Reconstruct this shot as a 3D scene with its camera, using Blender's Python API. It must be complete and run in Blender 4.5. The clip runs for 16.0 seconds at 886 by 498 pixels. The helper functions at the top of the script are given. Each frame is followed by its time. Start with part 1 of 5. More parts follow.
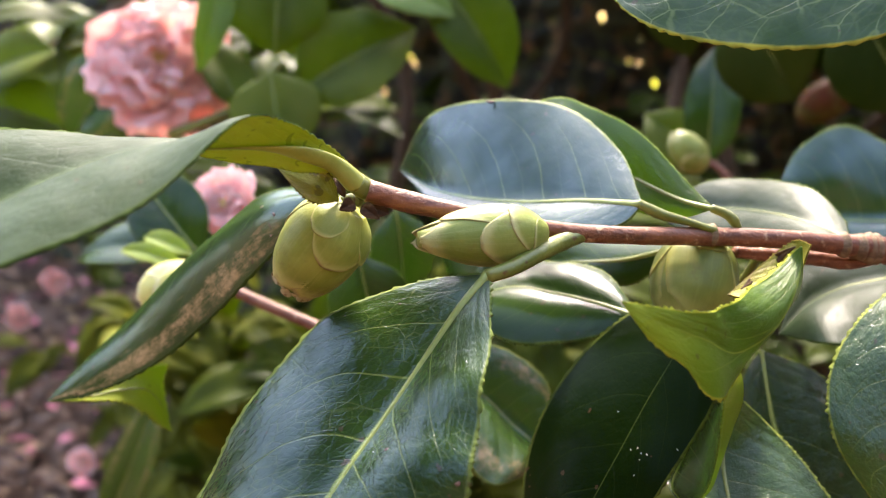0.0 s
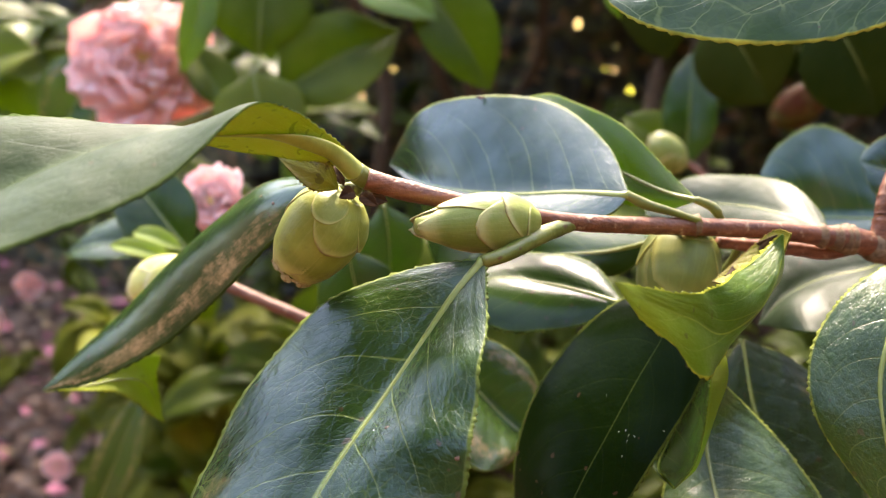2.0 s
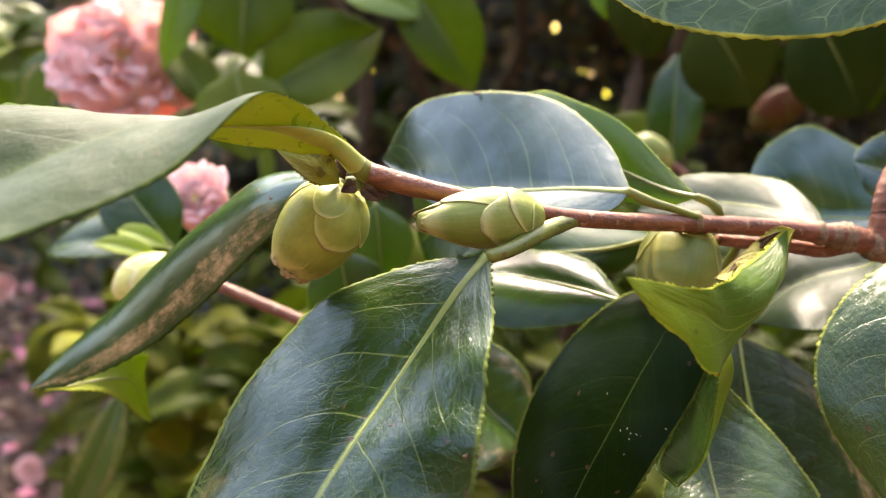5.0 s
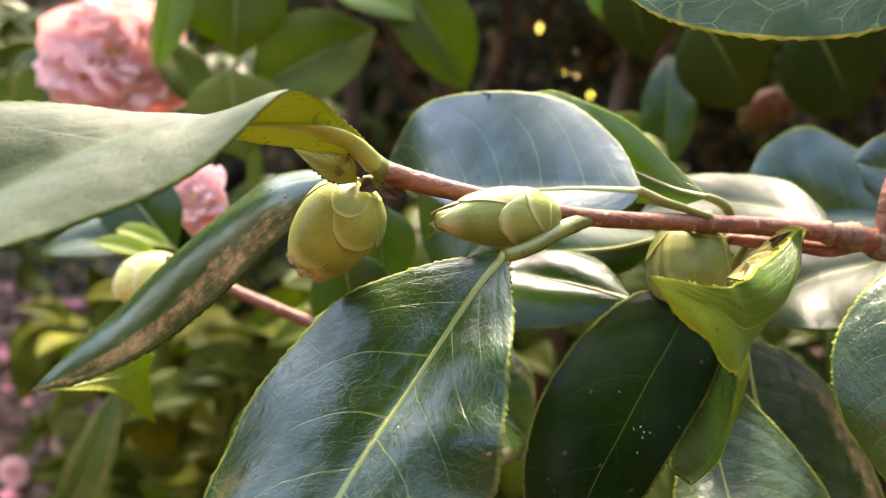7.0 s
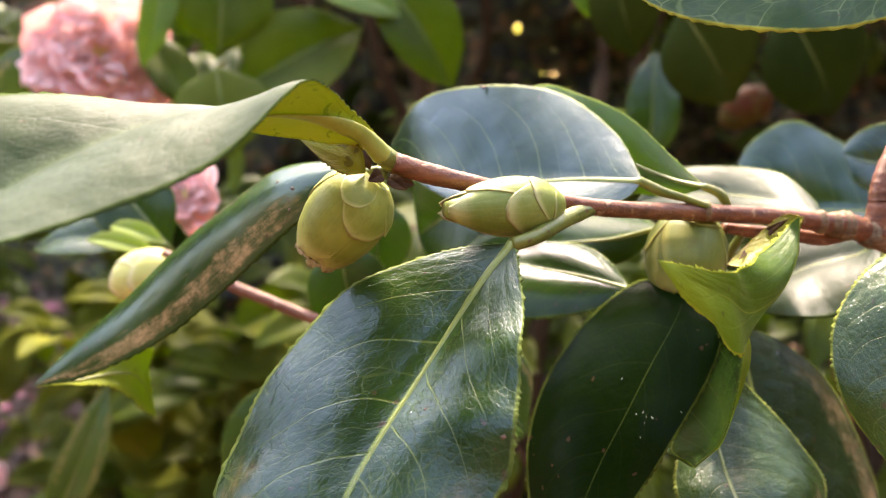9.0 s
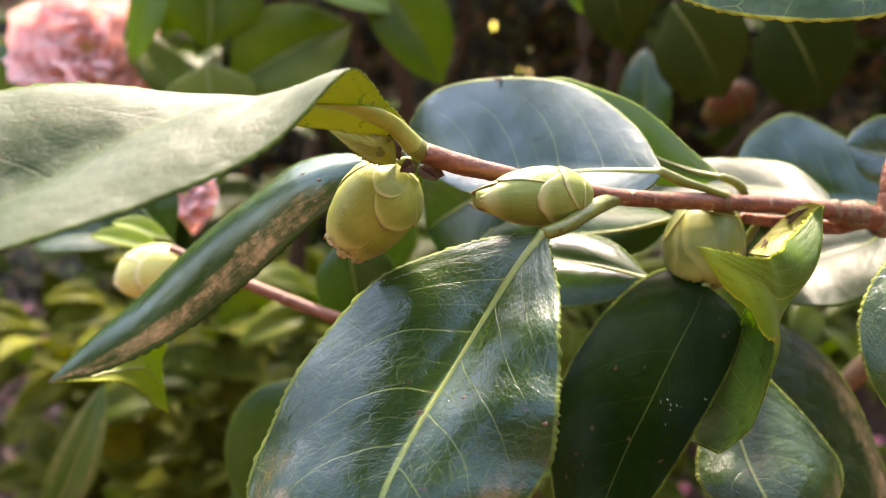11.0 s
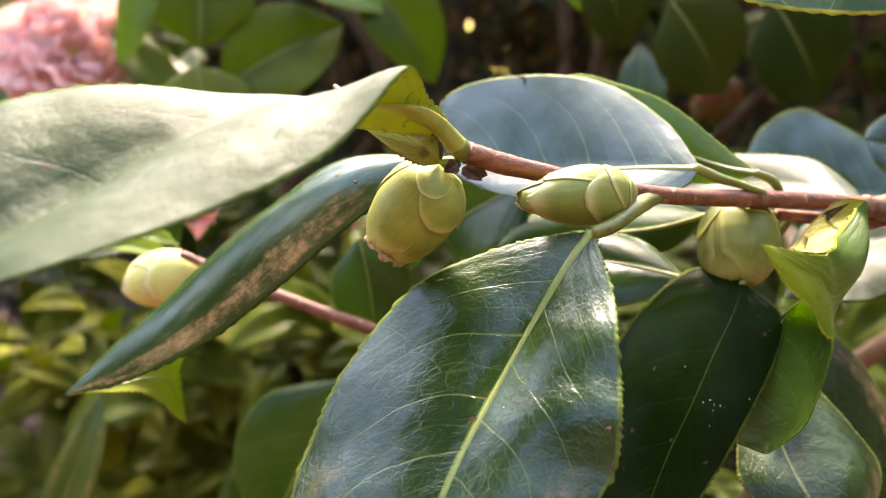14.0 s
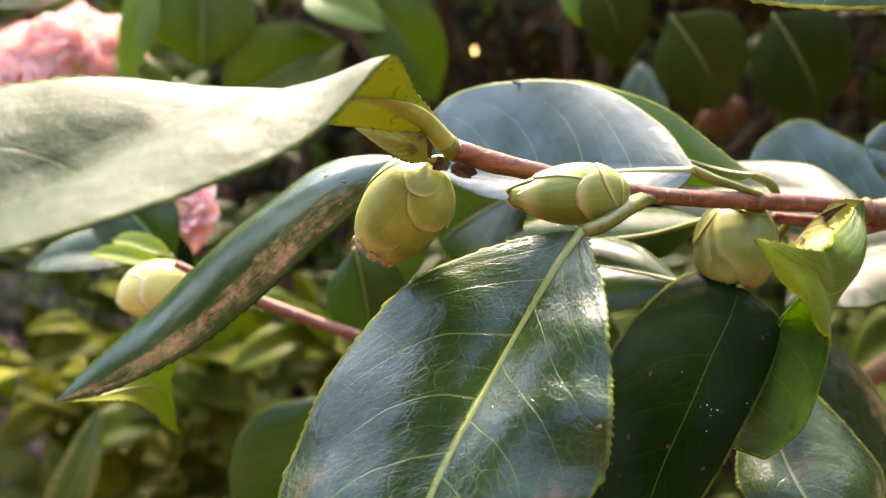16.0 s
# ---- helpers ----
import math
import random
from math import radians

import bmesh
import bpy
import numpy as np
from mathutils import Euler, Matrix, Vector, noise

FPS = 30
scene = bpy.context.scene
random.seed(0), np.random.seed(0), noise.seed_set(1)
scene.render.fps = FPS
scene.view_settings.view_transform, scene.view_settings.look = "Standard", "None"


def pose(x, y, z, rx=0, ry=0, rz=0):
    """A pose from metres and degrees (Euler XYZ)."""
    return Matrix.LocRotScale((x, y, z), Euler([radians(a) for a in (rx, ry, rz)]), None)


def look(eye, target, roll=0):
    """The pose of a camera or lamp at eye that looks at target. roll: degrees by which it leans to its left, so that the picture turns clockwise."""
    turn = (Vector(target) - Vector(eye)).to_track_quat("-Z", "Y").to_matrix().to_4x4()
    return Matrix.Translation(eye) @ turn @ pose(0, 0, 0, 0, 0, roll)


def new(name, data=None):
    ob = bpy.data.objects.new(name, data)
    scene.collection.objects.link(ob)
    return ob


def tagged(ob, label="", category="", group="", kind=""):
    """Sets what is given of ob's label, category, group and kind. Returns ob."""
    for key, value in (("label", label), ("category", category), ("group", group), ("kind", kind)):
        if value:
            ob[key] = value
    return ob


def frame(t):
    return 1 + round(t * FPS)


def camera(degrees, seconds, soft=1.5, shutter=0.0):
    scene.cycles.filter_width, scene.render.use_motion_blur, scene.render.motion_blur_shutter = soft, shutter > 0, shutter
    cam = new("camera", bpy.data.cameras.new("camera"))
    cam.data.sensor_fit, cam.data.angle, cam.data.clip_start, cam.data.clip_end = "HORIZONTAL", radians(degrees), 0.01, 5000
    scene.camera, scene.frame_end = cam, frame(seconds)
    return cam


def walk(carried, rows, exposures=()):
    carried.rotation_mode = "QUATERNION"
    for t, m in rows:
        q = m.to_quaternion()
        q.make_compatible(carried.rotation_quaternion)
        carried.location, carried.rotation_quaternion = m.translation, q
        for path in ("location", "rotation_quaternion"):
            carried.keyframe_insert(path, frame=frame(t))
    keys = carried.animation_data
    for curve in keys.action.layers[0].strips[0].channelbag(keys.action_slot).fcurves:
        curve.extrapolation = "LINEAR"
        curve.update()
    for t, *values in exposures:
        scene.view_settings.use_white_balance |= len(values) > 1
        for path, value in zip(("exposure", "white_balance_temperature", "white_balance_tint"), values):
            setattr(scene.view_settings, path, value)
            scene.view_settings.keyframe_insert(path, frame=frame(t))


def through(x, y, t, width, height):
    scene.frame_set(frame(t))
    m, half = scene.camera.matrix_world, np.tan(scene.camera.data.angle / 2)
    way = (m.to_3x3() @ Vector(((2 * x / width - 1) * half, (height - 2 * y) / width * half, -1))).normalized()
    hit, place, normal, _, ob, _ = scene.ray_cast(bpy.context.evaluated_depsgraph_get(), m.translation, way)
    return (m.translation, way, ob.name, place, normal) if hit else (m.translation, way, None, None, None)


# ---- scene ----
cam = camera(51.3, 16.0, soft=1.2)
METRES, EYE, TILT, LEAN, TURN = 0.075, 0.85, -14.0, 0.0, 0.0
ROWS = [
    (0.0, 0.0, 0.0, 0.0, -0.0, -0.0, -0.0),
    (0.5, -0.003, -0.0338, -0.0174, -0.41, 0.05, 0.03),
    (1.0, -0.0111, -0.0574, -0.0578, -0.71, 0.27, -0.13),
    (1.5, -0.0326, -0.0703, -0.0722, -1.11, 0.39, -0.21),
    (2.0, -0.0535, -0.0748, -0.0494, -1.53, 0.39, -0.09),
    (2.5, -0.0826, -0.0936, -0.0618, -1.71, 0.42, -0.12),
    (3.0, -0.1012, -0.077, -0.0755, -2.12, 0.45, -0.07),
    (3.5, -0.1337, -0.0496, -0.075, -2.49, 0.61, -0.06),
    (4.0, -0.1043, -0.0277, -0.0596, -2.65, 0.53, -0.13),
    (6.5, -0.1908, -0.052, -0.0838, -3.98, 0.64, -0.29),
    (7.0, -0.2124, -0.033, -0.0725, -4.23, 0.61, -0.28),
    (7.5, -0.2374, -0.0203, -0.0777, -4.58, 0.59, -0.2),
    (8.0, -0.2757, -0.0483, -0.0842, -4.89, 0.57, -0.08),
    (8.5, -0.2763, -0.0557, -0.0866, -5.24, 0.57, 0.05),
    (9.0, -0.2915, -0.0638, -0.1011, -5.61, 0.63, 0.18),
    (11.5, -0.4601, -0.0494, -0.1216, -7.68, 0.54, 0.68),
    (12.0, -0.4747, -0.0314, -0.1123, -8.05, 0.61, 0.73),
    (12.5, -0.5093, -0.0112, -0.1129, -8.22, 0.55, 0.9),
    (13.0, -0.5568, 0.0036, -0.1164, -8.5, 0.39, 1.13),
    (13.5, -0.6065, 0.0219, -0.1094, -8.83, 0.36, 1.41),
    (14.0, -0.6053, 0.0295, -0.1133, -8.88, 0.51, 1.54),
    (14.5, -0.6134, 0.0349, -0.1284, -8.83, 1.05, 1.58),
    (15.0, -0.5837, 0.0407, -0.1573, -8.66, 1.57, 1.63),
    (15.5, -0.5739, 0.059, -0.1616, -8.51, 1.93, 1.64),
    (16.0, -0.5573, 0.0599, -0.1814, -8.42, 2.17, 1.66),
]
walk(cam, [(t, pose(0, 0, EYE, TILT, LEAN, TURN) @ pose(METRES * x, METRES * y, METRES * z, 90 + pitch, roll, yaw)) for t, x, y, z, yaw, pitch, roll in ROWS],
     exposures=[(0.0, 3.08, 7000, 15), (3.0, 3.16, 7600, 17), (16.0, 3.27, 7700, 18)])

# the lens of a phone: a small real aperture, focused on the twig
cam.data.dof.use_dof = True
cam.data.dof.focus_distance = 0.172
cam.data.dof.aperture_fstop = 17.0

# daylight: a veiled sun stands high behind the shrub
SUN_ELEV, SUN_AZ = 50.0, 6.0      # azimuth from +y towards +x
world = bpy.data.worlds.new("sky")
scene.world = world
world.use_nodes = True
wn = world.node_tree
sky = wn.nodes.new("ShaderNodeTexSky")
sky.sky_type = 'NISHITA'
sky.sun_disc = False
sky.sun_elevation = radians(SUN_ELEV)
sky.sun_rotation = radians(SUN_AZ)
sky.dust_density = 3.0
wn.links.new(sky.outputs[0], wn.nodes["Background"].inputs[0])
wn.nodes["Background"].inputs[1].default_value = 0.15
sun_data = bpy.data.lights.new("sun", 'SUN')
sun_data.energy, sun_data.angle, sun_data.color = 2.0, radians(8), (1.0, 0.94, 0.84)
sun = new("sun", sun_data)
az, el = radians(SUN_AZ), radians(SUN_ELEV)
sun.matrix_basis = look((math.sin(az) * math.cos(el) * 20, math.cos(az) * math.cos(el) * 20, math.sin(el) * 20), (0, 0, 0))

# ---- materials ----
class Nodes:
    """Short hand for building a node tree."""
    def __init__(self, name):
        self.mat = bpy.data.materials.new(name)
        self.mat.use_nodes = True
        self.t = self.mat.node_tree
        self.b = self.t.nodes["Principled BSDF"]
        self.out = self.t.nodes["Material Output"]

    def n(self, kind, **sets):
        node = self.t.nodes.new(kind)
        for k, v in sets.items():
            node.inputs[k].default_value = v
        return node

    def put(self, sock, v):
        if isinstance(v, bpy.types.NodeSocket):
            self.t.links.new(v, sock)
        else:
            sock.default_value = v

    def math(self, op, a, b=0.0, c=0.0):
        node = self.t.nodes.new("ShaderNodeMath")
        node.operation = op
        for i, v in enumerate((a, b, c)):
            self.put(node.inputs[i], v)
        return node.outputs[0]

    def mix(self, f, a, b):
        node = self.t.nodes.new("ShaderNodeMix")
        node.data_type = 'RGBA'
        self.put(node.inputs[0], f)
        self.put(node.inputs[6], a if isinstance(a, bpy.types.NodeSocket) else (*a, 1))
        self.put(node.inputs[7], b if isinstance(b, bpy.types.NodeSocket) else (*b, 1))
        return node.outputs[2]

    def step(self, v, lo, hi, a=0.0, b=1.0):
        node = self.t.nodes.new("ShaderNodeMapRange")
        node.interpolation_type = 'SMOOTHSTEP'
        for i, x in enumerate((v, lo, hi, a, b)):
            self.put(node.inputs[i], x)
        return node.outputs[0]

    def coords(self, which="Object"):
        return self.t.nodes.new("ShaderNodeTexCoord").outputs[which]

    def noise(self, co, scale, detail=3.0, rough=0.5, out=0):
        node = self.n("ShaderNodeTexNoise", Scale=scale, Detail=detail, Roughness=rough)
        self.put(node.inputs["Vector"], co)
        return node.outputs[out]

    def stretch(self, co, x, y, z):
        node = self.t.nodes.new("ShaderNodeMapping")
        node.inputs["Scale"].default_value = (x, y, z)
        self.put(node.inputs["Vector"], co)
        return node.outputs[0]

    def random(self):
        return self.t.nodes.new("ShaderNodeObjectInfo").outputs["Random"]

    def island(self):
        return self.t.nodes.new("ShaderNodeNewGeometry").outputs["Random Per Island"]

    def bump(self, height, dist, strength=1.0, normal=None):
        node = self.n("ShaderNodeBump", Strength=strength, Distance=dist)
        self.put(node.inputs["Height"], height)
        if normal is not None:
            self.put(node.inputs["Normal"], normal)
        return node.outputs[0]

    def glow_through(self, colour, share, normal=None):
        """Light that passes through a thin blade or petal."""
        tr = self.t.nodes.new("ShaderNodeBsdfTranslucent")
        self.put(tr.inputs[0], colour if isinstance(colour, bpy.types.NodeSocket) else (*colour, 1))
        if normal is not None:
            self.put(tr.inputs["Normal"], normal)
        m = self.t.nodes.new("ShaderNodeMixShader")
        m.inputs[0].default_value = share
        self.t.links.new(self.b.outputs[0], m.inputs[1])
        self.t.links.new(tr.outputs[0], m.inputs[2])
        self.t.links.new(m.outputs[0], self.out.inputs[0])


def leaf_material(name, dark, light, vein, edge, rough, through, vein_amount=0.75, stain=0.0, net=0.2, share=0.14, veins=7.0, gloss=0.65, tip=None, relief=1.0, mid_width=1.0, stain_from=0.2, stain_to=1.2, fleck=0.735, rim_share=0.6, bloom=(1, 1, 1), stain_side=0.0, net_scale=1.0, rim_in=0.982):
    """A camellia blade: green that varies, pinnate and netted veins laid out on the blade's own u and v, pale margin."""
    m = Nodes(name)
    uv = m.coords("UV")
    ob = m.coords("Object")
    sep = m.t.nodes.new("ShaderNodeSeparateXYZ")
    m.put(sep.inputs[0], uv)
    u, vv = sep.outputs[0], sep.outputs[1]
    v = m.math('MULTIPLY_ADD', vv, 2.0, -1.0)
    av = m.math('ABSOLUTE', v)
    side = m.math('MULTIPLY', m.math('SIGN', v), 0.21)
    wob = m.math('MULTIPLY_ADD', m.noise(ob, 70, 2.0), 0.28, -0.14)
    bow = m.math('ADD', m.math('MULTIPLY', av, m.math('MULTIPLY_ADD', m.math('SIGN', v), 0.35, -1.5)), m.math('MULTIPLY', m.math('POWER', av, 3.0), -1.1))
    s = m.math('ADD', m.math('ADD', m.math('MULTIPLY', u, veins), bow), m.math('ADD', side, wob))
    d = m.math('ABSOLUTE', m.math('SUBTRACT', m.math('FRACT', s), 0.5))
    width = m.math('MULTIPLY_ADD', av, -0.018, 0.030)
    line = m.step(d, 0.004, width, 1.0, 0.0)
    line = m.math('MULTIPLY', line, m.step(av, 0.62, 0.92, 1.0, 0.1))
    # thinner veins that start between the main ones and die out
    d2 = m.math('ABSOLUTE', m.math('SUBTRACT', m.math('FRACT', m.math('ADD', s, m.math('MULTIPLY_ADD', m.noise(ob, 90, 2.0), 0.16, 0.42))), 0.5))
    line = m.math('MAXIMUM', line, m.math('MULTIPLY', m.step(d2, 0.002, 0.018, 0.35, 0.0), m.step(av, 0.35, 0.75, 1.0, 0.0)))
    # netted veins laid between the side veins, and the fine mesh inside them
    lie = m.t.nodes.new("ShaderNodeCombineXYZ")
    m.put(lie.inputs[0], m.math('MULTIPLY', m.math('MULTIPLY_ADD', av, -1.0, m.math('MULTIPLY', u, veins)), 3.2 * net_scale))
    m.put(lie.inputs[1], m.math('MULTIPLY', v, 7.0 * net_scale))
    warp = m.n("ShaderNodeVectorMath")
    warp.operation = 'ADD'
    m.put(warp.inputs[0], lie.outputs[0])
    m.put(warp.inputs[1], m.stretch(m.noise(ob, 110, 3.0, out=1), 0.6, 0.6, 0.0))
    vor = m.t.nodes.new("ShaderNodeTexVoronoi")
    vor.feature = 'DISTANCE_TO_EDGE'
    vor.inputs["Scale"].default_value = 1.0
    m.put(vor.inputs["Vector"], warp.outputs[0])
    fine = m.t.nodes.new("ShaderNodeTexVoronoi")
    fine.feature = 'DISTANCE_TO_EDGE'
    fine.inputs["Scale"].default_value = 2.9
    m.put(fine.inputs["Vector"], warp.outputs[0])
    net_line = m.step(vor.outputs["Distance"], 0.005, 0.034, 1.0, 0.0)
    mesh_line = m.step(fine.outputs["Distance"], 0.0, 0.16, 1.0, 0.0)
    cells = m.math('MULTIPLY', m.math('MAXIMUM', net_line, m.math('MULTIPLY', mesh_line, 0.22)), m.step(m.noise(ob, 60, 2.0), 0.36, 0.62))
    mid = m.step(av, 0.012 * mid_width, 0.03 * mid_width, 1.0, 0.0)
    n1 = m.noise(ob, 28, 3.0)
    n2 = m.noise(ob, 260, 3.0)
    tone = m.math('ADD', m.math('MULTIPLY', n1, 0.7), m.math('MULTIPLY', m.random(), 0.3))
    col = m.mix(m.step(tone, 0.3, 0.75), dark, light)
    col = m.mix(m.math('MULTIPLY', m.step(n2, 0.52, 0.7), 0.25), col, light)
    if stain:
        band = m.math('MULTIPLY', m.step(av, 0.42, 0.74), m.step(av, 0.9, 1.0, 1.0, 0.4))
        grain = m.noise(m.stretch(uv, 7.0, 7.0, 1), 1.0, 6.0, 0.75)
        patch = m.math('MULTIPLY', m.math('MULTIPLY', m.step(m.math('MULTIPLY_ADD', band, 0.30, grain), 0.70, 0.92), m.step(m.noise(ob, 330, 5.0, 0.75), 0.26, 0.66)), stain)
        patch = m.math('MULTIPLY', patch, m.math('MULTIPLY', m.step(u, stain_from, stain_from + 0.2), m.step(u, stain_to - 0.2, stain_to, 1.0, 0.0)))
        if stain_side:
            patch = m.math('MULTIPLY', patch, m.step(m.math('MULTIPLY', v, stain_side), 0.0, 0.15))
        col = m.mix(patch, col, (0.56, 0.36, 0.17))
    if tip:
        col = m.mix(m.step(m.math('MULTIPLY_ADD', n1, 0.25, u), 0.55, 1.1), col, tip)
    lines = m.math('MAXIMUM', m.math('MULTIPLY', line, vein_amount), m.math('MULTIPLY', cells, net))
    lines = m.math('MAXIMUM', lines, mid)
    col = m.mix(lines, col, vein)
    rim = m.step(m.math('ADD', av, m.math('MULTIPLY', n2, 0.03)), rim_in, rim_in + 0.016)
    bare = m.math('SUBTRACT', 1.0, rim)
    rim = m.math('MULTIPLY', rim, m.step(m.noise(m.stretch(uv, 16, 1, 1), 1.0, 4.0), 0.34, 0.62, 0.45 * rim_share, rim_share))
    col = m.mix(rim, col, edge)
    speck = m.step(m.noise(ob, 420, 1.0), fleck, fleck + 0.015)
    col = m.mix(m.math('MULTIPLY', speck, 0.7), col, (0.07, 0.04, 0.02))
    m.put(m.b.inputs["Base Color"], col)
    m.put(m.b.inputs["Roughness"], m.math('MULTIPLY_ADD', bare, -0.4, m.math('MULTIPLY_ADD', m.noise(ob, 120, 4.0), 0.16, rough + 0.3)))
    wax = m.step(m.noise(ob, 55, 4.0, 0.6), 0.32, 0.66, 0.55, 1.2)
    m.put(m.b.inputs["Specular IOR Level"], m.math('MULTIPLY', wax, m.math('MULTIPLY_ADD', bare, gloss * 0.85, gloss * 0.15)))
    # tints the reflections cool, painting the sky's blue into the gloss
    m.b.inputs["Specular Tint"].default_value = (*bloom, 1)
    grit = m.noise(m.stretch(uv, 70, 26, 1), 1.0, 5.0, 0.62)
    furrow = m.math('ADD', m.math('MULTIPLY', line, -0.35), m.math('MULTIPLY', net_line, -0.16))
    nor = m.bump(m.noise(ob, 75, 2.0), 0.0016, 0.45 * relief)
    nor = m.bump(m.math('MULTIPLY', m.step(d, 0.0, 0.42), m.step(av, 0.0, 0.35)), 0.0002, 0.35 * relief, nor)
    nor = m.bump(m.noise(m.stretch(uv, 26, 14, 1), 1.0, 2.0), 0.0005, 0.4 * relief, nor)
    nor = m.bump(m.math('ADD', m.math('MULTIPLY', mesh_line, -0.18), m.math('ADD', furrow, m.math('MULTIPLY', grit, 0.7))), 0.00014, 0.8 * relief, nor)
    m.put(m.b.inputs["Normal"], nor)
    m.glow_through(m.mix(m.math('MULTIPLY', lines, 0.6), through, vein), share)
    return m.mat


LEAF_TOP = leaf_material("leaf_top", (0.012, 0.032, 0.005), (0.034, 0.070, 0.010), (0.21, 0.27, 0.055), (0.17, 0.21, 0.04), 0.15, (0.14, 0.30, 0.025), vein_amount=0.35, net=0.08, gloss=0.4, share=0.2)
LEAF_VEINED = leaf_material("leaf_top_veined", (0.010, 0.028, 0.005), (0.028, 0.060, 0.009), (0.21, 0.27, 0.055), (0.17, 0.21, 0.04), 0.235, (0.10, 0.24, 0.02), vein_amount=0.5, net=0.22, gloss=0.6, relief=1.0, bloom=(0.85, 0.94, 1.0), stain=0.5, stain_from=0.62, stain_to=1.05, rim_share=0.8, rim_in=0.987)
LEAF_WRINKLED = leaf_material("leaf_top_wrinkled", (0.010, 0.028, 0.005), (0.030, 0.062, 0.010), (0.19, 0.24, 0.05), (0.22, 0.25, 0.045), 0.22, (0.10, 0.24, 0.02), vein_amount=0.4, net=0.22, gloss=0.45, relief=1.3, rim_share=0.9)
LEAF_BROWNED = leaf_material("leaf_top_browned", (0.008, 0.020, 0.004), (0.020, 0.042, 0.007), (0.16, 0.20, 0.045), (0.20, 0.22, 0.045), 0.3, (0.10, 0.2, 0.02), vein_amount=0.3, net=0.1, gloss=0.3, relief=1.4, stain=0.5, rim_share=0.7, mid_width=1.6)
LEAF_BRIGHT = leaf_material("leaf_top_bright", (0.035, 0.080, 0.011), (0.070, 0.125, 0.018), (0.21, 0.27, 0.07), (0.30, 0.34, 0.07), 0.28, (0.34, 0.54, 0.06), vein_amount=0.4, net=0.1, share=0.5, relief=0.8, gloss=0.5, rim_share=0.9)
# leaf green taken down to near black: shade put into the colour
LEAF_DARK_SHADE = leaf_material("leaf_top_dark_shade", (0.0038, 0.0095, 0.0014), (0.0075, 0.0165, 0.0022), (0.05, 0.07, 0.015), (0.14, 0.17, 0.03), 0.22, (0.08, 0.18, 0.02), vein_amount=0.12, net=0.04, gloss=0.03, relief=0.5, mid_width=0.3, share=0.03)
LEAF_SMOOTH = leaf_material("leaf_top_smooth", (0.010, 0.028, 0.005), (0.028, 0.060, 0.009), (0.16, 0.21, 0.05), (0.17, 0.21, 0.04), 0.24, (0.10, 0.24, 0.02), vein_amount=0.6, net=0.06, relief=0.4, gloss=0.95, bloom=(0.80, 0.92, 1.0))
LEAF_SHEEN = leaf_material("leaf_top_polished", (0.012, 0.032, 0.005), (0.034, 0.070, 0.010), (0.18, 0.24, 0.05), (0.17, 0.21, 0.04), 0.20, (0.14, 0.30, 0.025), vein_amount=0.3, net=0.05, gloss=0.26, relief=0.35, share=0.2, bloom=(0.9, 0.95, 1.0))
LEAF_ARCH = leaf_material("leaf_top_waxy", (0.012, 0.024, 0.007), (0.026, 0.046, 0.012), (0.05, 0.075, 0.028), (0.14, 0.18, 0.05), 0.56, (0.10, 0.24, 0.02), vein_amount=0.15, net=0.03, relief=1.2, gloss=0.165, mid_width=1.1, rim_share=0.3, bloom=(0.76, 0.82, 1.0))
LEAF_GLARE = leaf_material("leaf_top_glaring", (0.012, 0.026, 0.007), (0.028, 0.050, 0.012), (0.07, 0.11, 0.035), (0.16, 0.20, 0.05), 0.46, (0.10, 0.24, 0.02), vein_amount=0.15, net=0.03, relief=0.6, gloss=0.23, rim_share=0.3, bloom=(0.95, 0.95, 1.0))
LEAF_WORN = leaf_material("leaf_top_worn", (0.026, 0.060, 0.009), (0.06, 0.105, 0.015), (0.20, 0.25, 0.055), (0.26, 0.27, 0.06), 0.22, (0.10, 0.22, 0.02), stain=0.65, vein_amount=0.3, net=0.08, gloss=0.9, share=0.25, bloom=(0.8, 0.92, 1.0))
LEAF_UNDER = leaf_material("leaf_underside", (0.07, 0.14, 0.028), (0.13, 0.22, 0.04), (0.30, 0.36, 0.10), (0.42, 0.42, 0.07), 0.42, (0.28, 0.42, 0.03), vein_amount=0.5, net=0.12, share=0.4, gloss=0.3)
LEAF_GOLD = leaf_material("leaf_underside_gold", (0.40, 0.40, 0.045), (0.52, 0.49, 0.06), (0.50, 0.50, 0.12), (0.22, 0.14, 0.04), 0.42, (0.70, 0.66, 0.06), vein_amount=0.4, net=0.15, share=0.42, gloss=0.3, fleck=0.66)
LEAF_FRESH = leaf_material("leaf_underside_fresh", (0.26, 0.33, 0.025), (0.37, 0.43, 0.035), (0.32, 0.38, 0.05), (0.50, 0.48, 0.05), 0.38, (0.40, 0.55, 0.03), vein_amount=0.4, net=0.12, share=0.6, gloss=0.3, rim_share=1.0)
LEAF_NEW = leaf_material("leaf_unfolding", (0.16, 0.24, 0.03), (0.26, 0.33, 0.05), (0.32, 0.38, 0.08), (0.36, 0.38, 0.08), 0.4, (0.36, 0.46, 0.05), vein_amount=0.2, net=0.0, share=0.4, gloss=0.3, relief=0.5)
LEAF_LOBE = leaf_material("leaf_underside_glossy", (0.19, 0.26, 0.014), (0.29, 0.35, 0.02), (0.32, 0.38, 0.05), (0.06, 0.05, 0.015), 0.24, (0.44, 0.58, 0.04), vein_amount=0.15, net=0.1, share=0.62, gloss=0.6, mid_width=0.01)
